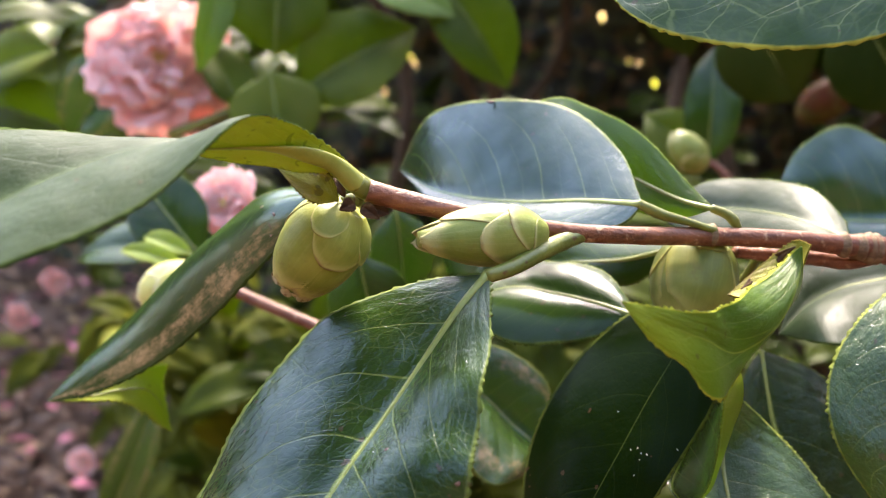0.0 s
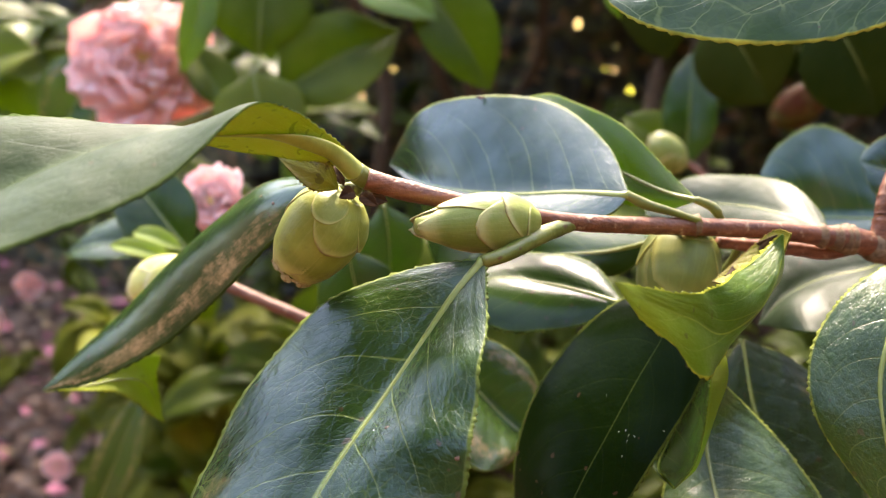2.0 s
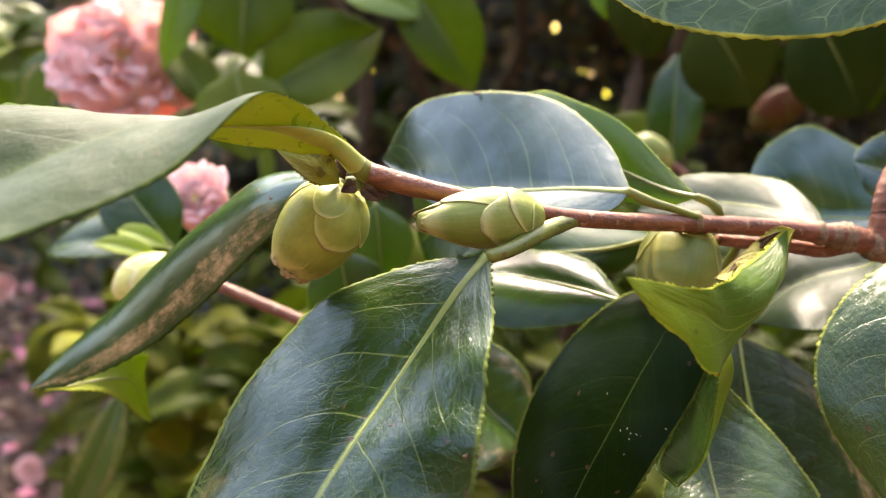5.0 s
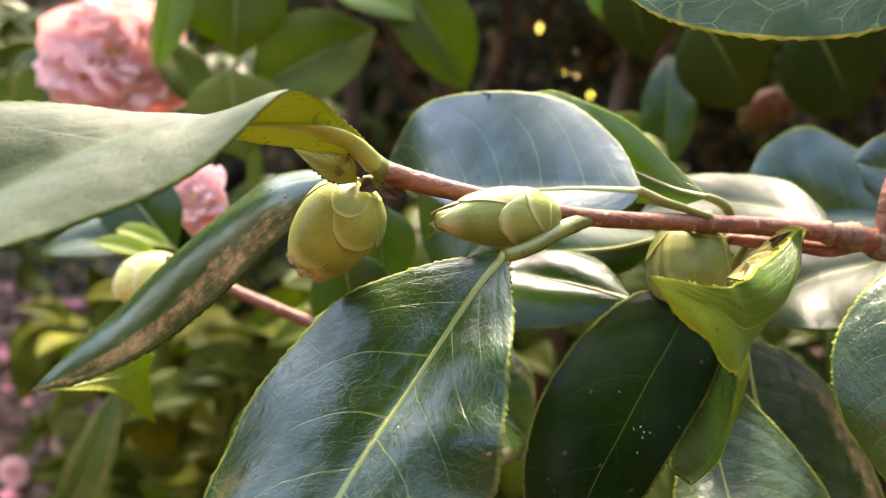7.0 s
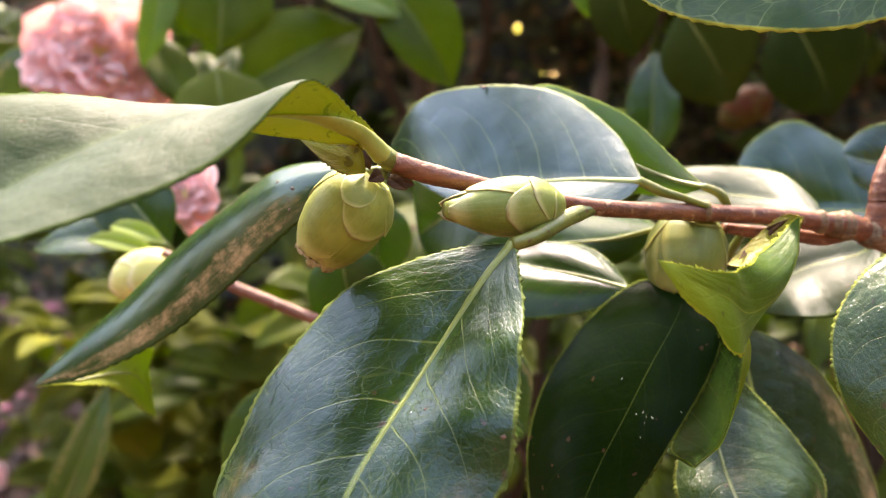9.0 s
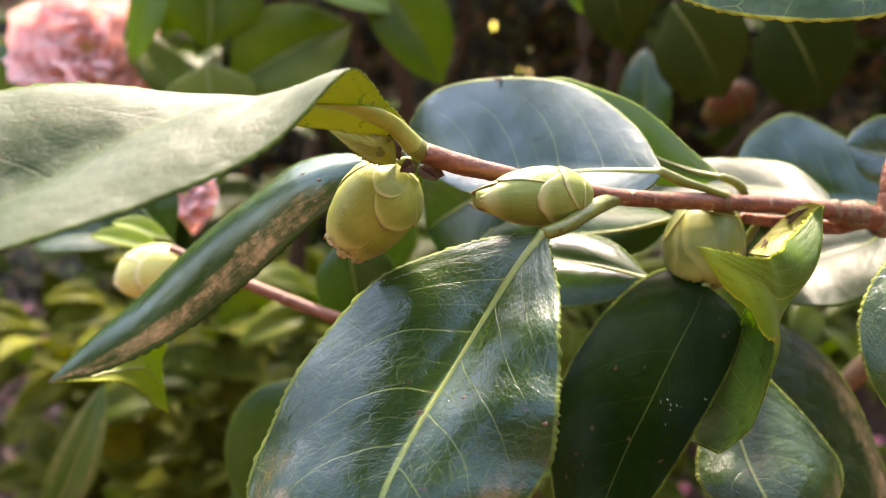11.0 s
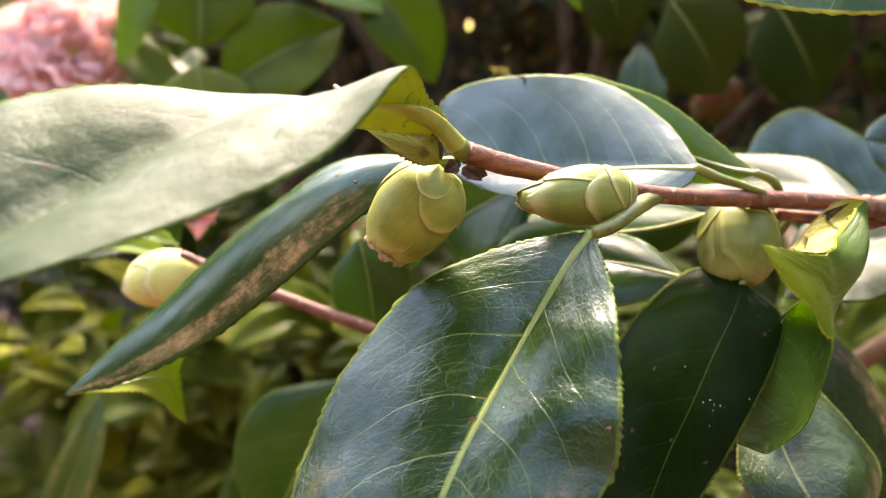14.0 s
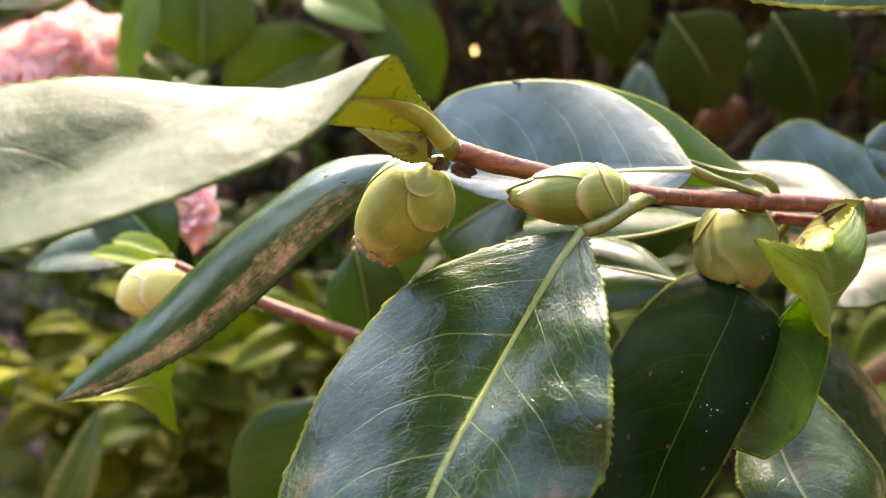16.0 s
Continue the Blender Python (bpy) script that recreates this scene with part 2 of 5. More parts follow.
# darkened copy of the far leaf; its lower colours stand for deep shade
LEAF_PAINTED_SHADE = leaf_material("leaf_painted_shade", (0.012, 0.022, 0.004), (0.036, 0.050, 0.008), (0.040, 0.055, 0.012), (0.05, 0.07, 0.015), 0.5, (0.10, 0.14, 0.01), vein_amount=0.3, net=0.0, share=0.25, gloss=0.04, relief=0.6)
LEAF_TORN = leaf_material("leaf_underside_torn", (0.034, 0.078, 0.006), (0.070, 0.13, 0.009), (0.24, 0.29, 0.035), (0.46, 0.45, 0.05), 0.36, (0.26, 0.38, 0.02), vein_amount=0.75, net=0.4, share=0.22, tip=(0.27, 0.34, 0.022), gloss=0.2, veins=5.0, mid_width=1.1, rim_share=0.9)
LEAF_MOTTLED = leaf_material("leaf_underside_mottled", (0.14, 0.15, 0.015), (0.30, 0.28, 0.03), (0.30, 0.30, 0.04), (0.07, 0.035, 0.012), 0.45, (0.22, 0.24, 0.02), vein_amount=0.2, net=0.2, share=0.25, gloss=0.2, stain=0.7, fleck=0.62, rim_share=1.0)
LEAF_SCORCHED = leaf_material("leaf_top_scorched", (0.010, 0.028, 0.005), (0.028, 0.060, 0.009), (0.09, 0.13, 0.028), (0.07, 0.10, 0.02), 0.22, (0.10, 0.22, 0.02), stain=0.8, vein_amount=0.35, net=0.12, relief=0.4, gloss=0.55, mid_width=0.2, rim_share=0.35, share=0.05, stain_side=-1.0, bloom=(0.80, 0.92, 1.0))
LEAF_LIT = leaf_material("leaf_top_lit_through", (0.016, 0.040, 0.006), (0.036, 0.072, 0.011), (0.21, 0.27, 0.07), (0.40, 0.38, 0.055), 0.26, (0.26, 0.44, 0.04), vein_amount=0.5, net=0.45, net_scale=0.4, rim_in=0.986, share=0.08, relief=0.7, gloss=0.36, rim_share=0.95)
LEAF_WARM = leaf_material("leaf_yellowing", (0.036, 0.052, 0.007), (0.19, 0.20, 0.022), (0.18, 0.19, 0.04), (0.15, 0.15, 0.03), 0.5, (0.28, 0.31, 0.025), vein_amount=0.2, net=0.0, share=0.4, gloss=0.06, relief=0.5)
LEAF_FAR = leaf_material("leaf_far", (0.03, 0.05, 0.005), (0.13, 0.16, 0.016), (0.15, 0.20, 0.04), (0.13, 0.17, 0.03), 0.42, (0.24, 0.34, 0.02), vein_amount=0.3, net=0.0, share=0.38, gloss=0.14, relief=0.6)


def rib_material():
    m = Nodes("midrib")
    ob = m.coords()
    col = m.mix(m.noise(ob, 160, 3.0), (0.15, 0.19, 0.03), (0.26, 0.29, 0.065))
    m.put(m.b.inputs["Base Color"], col)
    m.b.inputs["Roughness"].default_value = 0.38
    m.put(m.b.inputs["Normal"], m.bump(m.noise(ob, 900, 3.0), 0.0002, 0.5))
    return m.mat


def stalk_material():
    m = Nodes("leaf_stalk")
    ob = m.coords()
    col = m.mix(m.step(m.noise(ob, 90, 3.0), 0.35, 0.7), (0.10, 0.12, 0.017), (0.17, 0.18, 0.03))
    col = m.mix(m.step(m.noise(ob, 480, 2.0), 0.66, 0.72), col, (0.09, 0.05, 0.02))
    m.put(m.b.inputs["Base Color"], col)
    m.b.inputs["Roughness"].default_value = 0.4
    m.put(m.b.inputs["Normal"], m.bump(m.noise(ob, 700, 4.0), 0.0003, 0.6))
    return m.mat


def bark_material(name, a, b, c, rough=0.55):
    m = Nodes(name)
    ob = m.coords()
    fibre = m.noise(m.stretch(ob, 90, 600, 600), 1.0, 4.0, 0.65)
    col = m.mix(m.step(fibre, 0.3, 0.7), a, b)
    col = m.mix(m.step(m.noise(ob, 330, 4.0, 0.7), 0.58, 0.7), col, c)
    m.put(m.b.inputs["Base Color"], col)
    m.b.inputs["Roughness"].default_value = rough
    m.b.inputs["Specular IOR Level"].default_value = 0.4 if rough < 0.6 else 0.15
    nor = m.bump(fibre, 0.0004, 0.7)
    m.put(m.b.inputs["Normal"], m.bump(m.noise(ob, 1300, 4.0), 0.0003, 0.6, nor))
    return m.mat


def scale_material(name, a, b, tip, torn=0.7, grain=1.0, gloss=0.3):
    """Bud scale: waxy green with a thin brown torn margin; u runs to the tip."""
    m = Nodes(name)
    ob, uv = m.coords(), m.coords("UV")
    sep = m.t.nodes.new("ShaderNodeSeparateXYZ")
    m.put(sep.inputs[0], uv)
    av = m.math('ABSOLUTE', m.math('MULTIPLY_ADD', sep.outputs[1], 2.0, -1.0))
    tone = m.math('ADD', m.math('MULTIPLY', m.noise(ob, 130, 4.0), 0.75), m.math('MULTIPLY', m.random(), 0.25))
    col = m.mix(m.step(tone, 0.3, 0.7), a, b)
    streak = m.noise(m.stretch(uv, 2.0, 40.0, 1), 1.0, 3.0)
    col = m.mix(m.math('MULTIPLY', m.step(streak, 0.45, 0.8), 0.3), col, tip)
    col = m.mix(m.step(m.math('MAXIMUM', av, sep.outputs[0]), 0.80, 0.97), col, tip)
    brown = m.step(m.math('ADD', m.math('MAXIMUM', av, sep.outputs[0]), m.math('MULTIPLY', m.noise(ob, 500, 3.0), 0.12)), 1.0, 1.05)
    brown = m.math('MULTIPLY', brown, m.step(m.noise(ob, 190, 3.0), 0.38, 0.62, 0.15, 1.0))
    col = m.mix(m.math('MULTIPLY', brown, torn), col, (0.22, 0.13, 0.05))
    spot = m.step(m.noise(ob, 210, 6.0, 0.75), 0.52, 0.74)
    col = m.mix(m.math('MULTIPLY', spot, 0.5), col, (0.13, 0.085, 0.022))
    m.put(m.b.inputs["Base Color"], col)
    m.put(m.b.inputs["Roughness"], m.math('MULTIPLY_ADD', m.noise(ob, 300, 3.0), 0.2, 0.36))
    h = m.math('ADD', m.math('MULTIPLY', streak, 0.22), m.noise(ob, 800, 4.0))
    m.put(m.b.inputs["Normal"], m.bump(m.noise(ob, 150, 2.0), 0.0006, 0.35, m.bump(h, 0.00016 * grain, 0.7)))
    m.b.inputs["Specular IOR Level"].default_value = gloss
    m.b.inputs["Subsurface Weight"].default_value = 0.15
    m.b.inputs["Subsurface Radius"].default_value = (0.002, 0.002, 0.0008)
    return m.mat


def plain_noise(name, a, b, scale, rough, dist=0.004):
    m = Nodes(name)
    ob = m.coords()
    n = m.noise(ob, scale, 6.0, 0.65)
    col = m.mix(m.step(n, 0.3, 0.7), a, b)
    m.put(m.b.inputs["Base Color"], col)
    m.b.inputs["Roughness"].default_value = rough
    m.put(m.b.inputs["Normal"], m.bump(n, dist, 0.8))
    return m.mat


RIB = rib_material()
STALK = stalk_material()
KEEL = plain_noise("leaf_keel", (0.20, 0.22, 0.030), (0.33, 0.33, 0.055), 130, 0.4, 0.0003)
TWIG = bark_material("twig_bark", (0.095, 0.028, 0.012), (0.24, 0.085, 0.036), (0.38, 0.23, 0.13), 0.46)
TWIG_RED = bark_material("young_twig_bark", (0.13, 0.04, 0.02), (0.22, 0.09, 0.048), (0.42, 0.28, 0.18), 0.5)
BARK = bark_material("old_bark", (0.035, 0.022, 0.013), (0.085, 0.055, 0.032), (0.15, 0.11, 0.07), 0.85)
NODE_BARK = bark_material("knotty_bark", (0.11, 0.065, 0.035), (0.27, 0.18, 0.105), (0.38, 0.29, 0.19), 0.7)
BUD = scale_material("bud_scale", (0.15, 0.19, 0.030), (0.25, 0.28, 0.060), (0.40, 0.39, 0.15), 0.45)
BUD_GREEN = scale_material("bud_scale_green", (0.17, 0.195, 0.024), (0.30, 0.315, 0.050), (0.40, 0.38, 0.11), 0.7)
BUD_DULL = scale_material("bud_scale_dull", (0.10, 0.12, 0.016), (0.21, 0.22, 0.035), (0.28, 0.28, 0.07), 0.3, 0.4)
BUD_PALE = scale_material("bud_scale_pale", (0.42, 0.40, 0.07), (0.56, 0.52, 0.15), (0.64, 0.58, 0.28))
BUD_RED = scale_material("bud_scale_red", (0.060, 0.012, 0.004), (0.055, 0.042, 0.007), (0.05, 0.045, 0.009), gloss=0.04)
STRAW = bark_material("straw_scale", (0.30, 0.22, 0.10), (0.46, 0.38, 0.20), (0.20, 0.12, 0.05), 0.6)
BROWN_SCAR = bark_material("leaf_scar", (0.06, 0.025, 0.03), (0.12, 0.05, 0.05), (0.2, 0.1, 0.08), 0.6)
DRY = bark_material("dry_scale", (0.03, 0.013, 0.005), (0.08, 0.038, 0.013), (0.15, 0.085, 0.035), 0.75)


def petal_material():
    m = Nodes("petal")
    uv, ob = m.coords("UV"), m.coords()
    sep = m.t.nodes.new("ShaderNodeSeparateXYZ")
    m.put(sep.inputs[0], uv)
    streak = m.noise(m.stretch(uv, 2.2, 13.0, 1), 1.0, 4.0, 0.6)
    col = m.mix(m.step(streak, 0.45, 0.66), (0.98, 0.82, 0.77), (0.98, 0.41, 0.39))
    col = m.mix(m.step(sep.outputs[0], 0.1, 0.5, 0.8, 0.0), col, (0.95, 0.60, 0.40))
    col = m.mix(m.step(m.noise(ob, 60, 3.0), 0.42, 0.62), col, (0.98, 0.68, 0.62))
    m.put(m.b.inputs["Base Color"], col)
    m.b.inputs["Roughness"].default_value = 0.55
    m.put(m.b.inputs["Normal"], m.bump(streak, 0.0006, 0.5))
    m.glow_through((0.98, 0.66, 0.61), 0.5)
    return m.mat


def litter_material():
    m = Nodes("leaf_litter")
    r = m.island()
    col = m.mix(m.step(r, 0.2, 0.8), (0.06, 0.032, 0.018), (0.22, 0.12, 0.065))
    col = m.mix(m.step(r, 0.84, 0.86), col, (0.34, 0.22, 0.10))
    col = m.mix(m.step(r, 0.93, 0.94), col, (0.82, 0.26, 0.31))
    m.put(m.b.inputs["Base Color"], col)
    m.b.inputs["Roughness"].default_value = 0.6
    return m.mat


PETAL = petal_material()
STAMEN = plain_noise("stamen", (0.75, 0.50, 0.16), (0.85, 0.66, 0.25), 300, 0.6)
SOIL = plain_noise("soil", (0.022, 0.011, 0.006), (0.13, 0.062, 0.030), 26, 0.9, 0.02)
LITTER = litter_material()
TREE_SCREEN = plain_noise("tree_screen", (0.022, 0.018, 0.009), (0.10, 0.065, 0.03), 1.2, 0.9, 0.3)
TREE_SCREEN_DARK = plain_noise("tree_screen_dark", (0.012, 0.020, 0.008), (0.05, 0.06, 0.025), 1.6, 0.9, 0.3)


# near-black ground tone carries the deep shade; brown and green patches over it
def shade_thicket_material():
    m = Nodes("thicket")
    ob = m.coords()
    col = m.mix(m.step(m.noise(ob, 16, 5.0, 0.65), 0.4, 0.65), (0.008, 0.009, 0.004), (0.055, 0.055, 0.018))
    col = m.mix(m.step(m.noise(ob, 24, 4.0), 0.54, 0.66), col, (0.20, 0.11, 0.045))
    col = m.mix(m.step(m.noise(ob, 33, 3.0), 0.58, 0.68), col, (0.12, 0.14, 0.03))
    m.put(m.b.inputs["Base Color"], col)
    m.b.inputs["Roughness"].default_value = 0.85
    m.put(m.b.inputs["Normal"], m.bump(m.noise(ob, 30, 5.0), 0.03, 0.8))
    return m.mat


SHADE_THICKET = shade_thicket_material()


# far panel that gives off light itself, in place of sunlight out there
def glow_panel_material():
    m = Nodes("glow_panel_light")
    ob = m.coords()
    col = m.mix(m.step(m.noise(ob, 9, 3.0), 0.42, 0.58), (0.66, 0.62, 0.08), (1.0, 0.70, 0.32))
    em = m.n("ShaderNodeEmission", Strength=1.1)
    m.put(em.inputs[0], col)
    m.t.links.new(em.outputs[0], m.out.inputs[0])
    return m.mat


GLOW_PANEL = glow_panel_material()

# ---- builders ----
ORIGIN = {}


def thing(name, at, label, category, group="", kind=""):
    """A top-level thing: an empty at its base."""
    ob = new(name)
    ob.empty_display_size = 0.01
    ob.location = at
    ORIGIN[ob] = Vector(at)
    return tagged(ob, label, category, group, kind)


def part(name, mesh, materials, parent=None, label="", at=None):
    """One mesh object, its points given in world metres, as a part of a thing; its origin lies at `at`."""
    me = mesh
    if isinstance(mesh, bmesh.types.BMesh):
        me = bpy.data.meshes.new(name)
        mesh.to_mesh(me)
        mesh.free()
    at = Vector(at) if at is not None else (ORIGIN[parent] if parent else Vector((0, 0, 0)))
    me.transform(Matrix.Translation(-at))
    for m in materials if isinstance(materials, (list, tuple)) else [materials]:
        me.materials.append(m)
    ob = new(name, me)
    ORIGIN[ob] = at
    if parent:
        ob.parent = parent
        ob.location = at - ORIGIN[parent]
    else:
        ob.location = at
    return tagged(ob, label)


def spline(points, k):
    """A smooth curve through the points, sampled k times, as an array."""
    p = np.array([tuple(q) for q in points], float)
    n = len(p)
    if n == 2:
        return p[0] + (p[1] - p[0]) * np.linspace(0, 1, k)[:, None]
    e = np.vstack([2 * p[0] - p[1], p, 2 * p[-1] - p[-2]])
    x = np.linspace(0, n - 1, k)
    i = np.minimum(x.astype(int), n - 2)
    f = (x - i)[:, None]
    a, b, c, d = e[i], e[i + 1], e[i + 2], e[i + 3]
    return 0.5 * (2 * b + (c - a) * f + (2 * a - 5 * b + 4 * c - d) * f ** 2 + (3 * b - a - 3 * c + d) * f ** 3)


def unit(a):
    return a / np.maximum(np.linalg.norm(a, axis=-1, keepdims=True), 1e-9)


def mesh_of(name, verts, faces, uvs=None, slots=None):
    me = bpy.data.meshes.new(name)
    me.from_pydata([tuple(v) for v in verts], [], faces)
    if uvs is not None:
        layer = me.uv_layers.new(name="UVMap")
        idx = np.empty(len(me.loops), int)
        me.loops.foreach_get("vertex_index", idx)
        layer.data.foreach_set("uv", np.asarray(uvs, float)[idx].ravel())
    me.polygons.foreach_set("use_smooth", [True] * len(faces) if slots is None else [s != 2 for s in slots])
    if slots is not None:
        me.polygons.foreach_set("material_index", [s % 2 for s in slots])
    me.update()
    return me


def sheet(grid, up, thick, uvgrid):
    """A thin solid from a grid of points: upper face (slot 0), lower face (slot 1) and the rim between them."""
    nu, nv = grid.shape[:2]
    low = grid - up * thick
    verts = np.vstack([grid.reshape(-1, 3), low.reshape(-1, 3)])
    uvs = np.vstack([uvgrid.reshape(-1, 2)] * 2)
    o, faces, slots = nu * nv, [], []
    for i in range(nu - 1):
        for j in range(nv - 1):
            a, b, c, d = i * nv + j, i * nv + j + 1, (i + 1) * nv + j + 1, (i + 1) * nv + j
            faces.append((a, b, c, d)), slots.append(0)
            faces.append((o + d, o + c, o + b, o + a)), slots.append(1)
    ring = [(i * nv, (i + 1) * nv) for i in range(nu - 1)] + [((nu - 1) * nv + j, (nu - 1) * nv + j + 1) for j in range(nv - 1)]
    ring += [((i + 1) * nv + nv - 1, i * nv + nv - 1) for i in reversed(range(nu - 1))] + [(j + 1, j) for j in reversed(range(nv - 1))]
    for a, b in ring:
        faces.append((a, b, o + b, o + a)), slots.append(2)
    return verts, faces, uvs, slots


def blade_grid(mid, one, two, nu, nv, camber, teeth, seed, ruffle=0.0, depth=0.0004):
    """The blade between its midrib and its two edges. All three are control points from base to tip."""
    rng = np.random.RandomState(seed)
    m, a, b = spline(mid, nu), spline(one, nu), spline(two, nu)
    across = unit(b - a + 1e-7)
    along = unit(np.gradient(m, axis=0))
    up = unit(np.cross(across, along))
    u = np.linspace(0, 1, nu)
    pace = np.interp(u, np.linspace(0, 1, 12), np.cumsum(np.r_[0, 0.6 + 0.8 * rng.rand(11)]))
    u_t = pace / pace[-1] * 0.999
    saw = (u_t * teeth) % 1.0
    tooth = np.where(saw < 0.75, saw / 0.75, (1 - saw) / 0.25) * (0.35 + 0.9 * rng.rand(int(teeth) + 2)[(u_t * teeth).astype(int)])
    wave = np.sin(u * 23 + seed) * np.sin(u * 9 + 2 * seed)
    cols, uv = [], []
    for sgn, edge in ((-1, a), (1, b)):
        half = np.linalg.norm(edge - m, axis=1)[:, None]
        out = unit(edge - m + 1e-9)
        edge = edge + up * (wave[:, None] * ruffle * np.minimum(half, 0.02))
        bite = out * (tooth[:, None] * np.minimum(depth, half * 0.25))
        for j in range(nv + 1):
            f = j / nv
            if nv > 4:
                f = (0, 0.15, 0.30, 0.45, 0.60, 0.75, 0.88, 0.975, 1.0)[j]
            if sgn == 1 and j == 0:
                continue
            p = m + (edge - m) * f + up * (camber * 4 * f * (1 - f) * half)
            cols.append((sgn * f, p + bite if j == nv else p))
    cols.sort(key=lambda c: c[0])
    grid = np.stack([c[1] for c in cols], axis=1)
    uvg = np.stack([np.stack([u, np.full(nu, c[0] * 0.5 + 0.5)], axis=1) for c in cols], axis=1)
    du, dv = np.gradient(grid, axis=0), np.gradient(grid, axis=1)
    nrm = unit(np.cross(dv, du))
    return grid, nrm, uvg, m, up


def tube(points, radii, sides=10, k=None, seed=None, rough=0.0, caps=True):
    """A round rod along a curve, with the radii given at its control points."""
    k = k or max(4, 8 * len(points))
    p = spline(points, k)
    r = np.interp(np.linspace(0, 1, k), np.linspace(0, 1, len(radii)), radii)
    if seed is not None:
        r = r * (1 + rough * (np.random.RandomState(seed).rand(k) - 0.5))
    t = unit(np.gradient(p, axis=0))
    ref = np.array([0.13, 0.3, 0.94])
    x = unit(np.cross(t, ref))
    y = np.cross(t, x)
    ang = np.linspace(0, 2 * np.pi, sides, endpoint=False)
    verts = (p[:, None] + r[:, None, None] * (np.cos(ang)[None, :, None] * x[:, None] + np.sin(ang)[None, :, None] * y[:, None])).reshape(-1, 3)
    faces = [(i * sides + j, i * sides + (j + 1) % sides, (i + 1) * sides + (j + 1) % sides, (i + 1) * sides + j) for i in range(k - 1) for j in range(sides)]
    if caps:
        faces += [tuple(range(sides))[::-1], tuple(range((k - 1) * sides, k * sides))]
    return mesh_of("rod", verts, faces)


def rib_leaf(parent, stations, top=LEAF_TOP, under=LEAF_UNDER, facing=(0, -1, 0.6), camber=0.10, stalk=None, label="", teeth=46, seed=1, ruffle=0.0, rib=0.0008, name="leaf", thick=0.00028, stout=1.0, bite=0.0006, keel=0.0, taper=(0.0008, 0.0012, 0.0010, 0.0009)):
    """A leaf shaped by its ribs: base point, then (edge, midrib, edge) from base to tip, then the tip."""
    base, tip, rows = stations[0], stations[-1], stations[1:-1]
    mid = [base] + [r[1] for r in rows] + [tip]
    e1 = [base] + [r[0] for r in rows] + [tip]
    e2 = [base] + [r[2] for r in rows] + [tip]
    k = len(mid) // 2
    up = np.cross(np.array(e2[k]) - np.array(e1[k]), np.array(mid[k + 1]) - np.array(mid[k - 1]))
    if np.dot(up, facing) < 0:
        e1, e2 = e2, e1
    grid, nrm, uvg, m, up = blade_grid(mid, e1, e2, max(60, teeth * 4), 8, camber, teeth, seed, ruffle, bite)
    v, f, uv, slots = sheet(grid, nrm, thick, uvg)
    ob = part(name, mesh_of("leaf", v, f, uv, slots), [top, under], parent, label, at=base)
    if rib:
        c = grid.shape[1] // 2
        line = grid[:, c] - nrm[:, c] * rib * 0.35
        part("midrib", tube(line[:-3:4], [rib, rib * 0.75, rib * 0.45, rib * 0.2], 8, k=40), RIB, ob, at=base)
    if keel:
        c, n = grid.shape[1] // 2, int(len(grid) * 0.5)
        verts = []
        for i in range(n):
            f = 1 - i / (n - 1)
            side = unit(grid[i, c + 1] - grid[i, c - 1])
            wide, high = keel * (0.25 + 0.9 * f), keel * (0.05 + 0.85 * f ** 1.6)
            for a in np.linspace(0, math.pi, 11):
                verts.append(grid[i, c] - nrm[i, c] * (thick * 0.5 + high * math.sin(a)) + side * wide * math.cos(a))
        faces = [(i * 11 + j, i * 11 + j + 1, (i + 1) * 11 + j + 1, (i + 1) * 11 + j) for i in range(n - 1) for j in range(10)]
        faces += [((i + 1) * 11 + 10, i * 11 + 10, i * 11, (i + 1) * 11) for i in range(n - 1)]
        part("keel", mesh_of("keel", verts, faces), KEEL, ob, "thick yellow-green rib below the leaf", at=base)
    if stalk:
        part("leaf_stalk", tube(list(stalk) + [m[2]], [q * stout for q in taper], 10, k=20, seed=seed, rough=0.06), STALK, ob, at=base)
    return ob


def oval_points(base, tip, facing, width, bend=0.1, fold=0.25, droop=0.0, n=5):
    """Ribs of a plain oval leaf from its base and tip, the way its upper side faces, its width and its fold."""
    b, t, f = np.array(base, float), np.array(tip, float), np.array(facing, float)
    axis = t - b
    length = np.linalg.norm(axis)
    axis = axis / length
    f = unit(f - axis * np.dot(f, axis))
    right = np.cross(axis, f)
    rows = []
    for i in range(1, n):
        s = i / n
        w = width * 0.5 * (math.sin(math.pi * s ** 0.85)) ** 0.72
        c = b + axis * length * s + f * (length * bend * 4 * s * (1 - s)) - f * droop * length * s * s
        lift = f * (w * fold)
        rows.append((c - right * w + lift, c, c + right * w + lift))
    return [base] + rows + [tuple(t - f * droop * length)]


BUD_FULL = ((0, 0.40), (0.10, 0.75), (0.25, 0.96), (0.42, 1.0), (0.60, 0.97), (0.80, 0.84), (0.94, 0.64), (1.0, 0.52))
BUD_SLIM = ((0, 0.30), (0.08, 0.58), (0.20, 0.88), (0.36, 1.0), (0.52, 0.96), (0.68, 0.80), (0.85, 0.52), (0.95, 0.36), (1.0, 0.28))
BUD_EGG = ((0, 0.30), (0.08, 0.62), (0.25, 0.92), (0.45, 1.0), (0.65, 0.93), (0.82, 0.70), (0.94, 0.38), (1.0, 0.12))
BUD_BALL = ((0, 0.45), (0.12, 0.80), (0.30, 0.97), (0.50, 1.0), (0.70, 0.93), (0.86, 0.72), (0.96, 0.45), (1.0, 0.28))


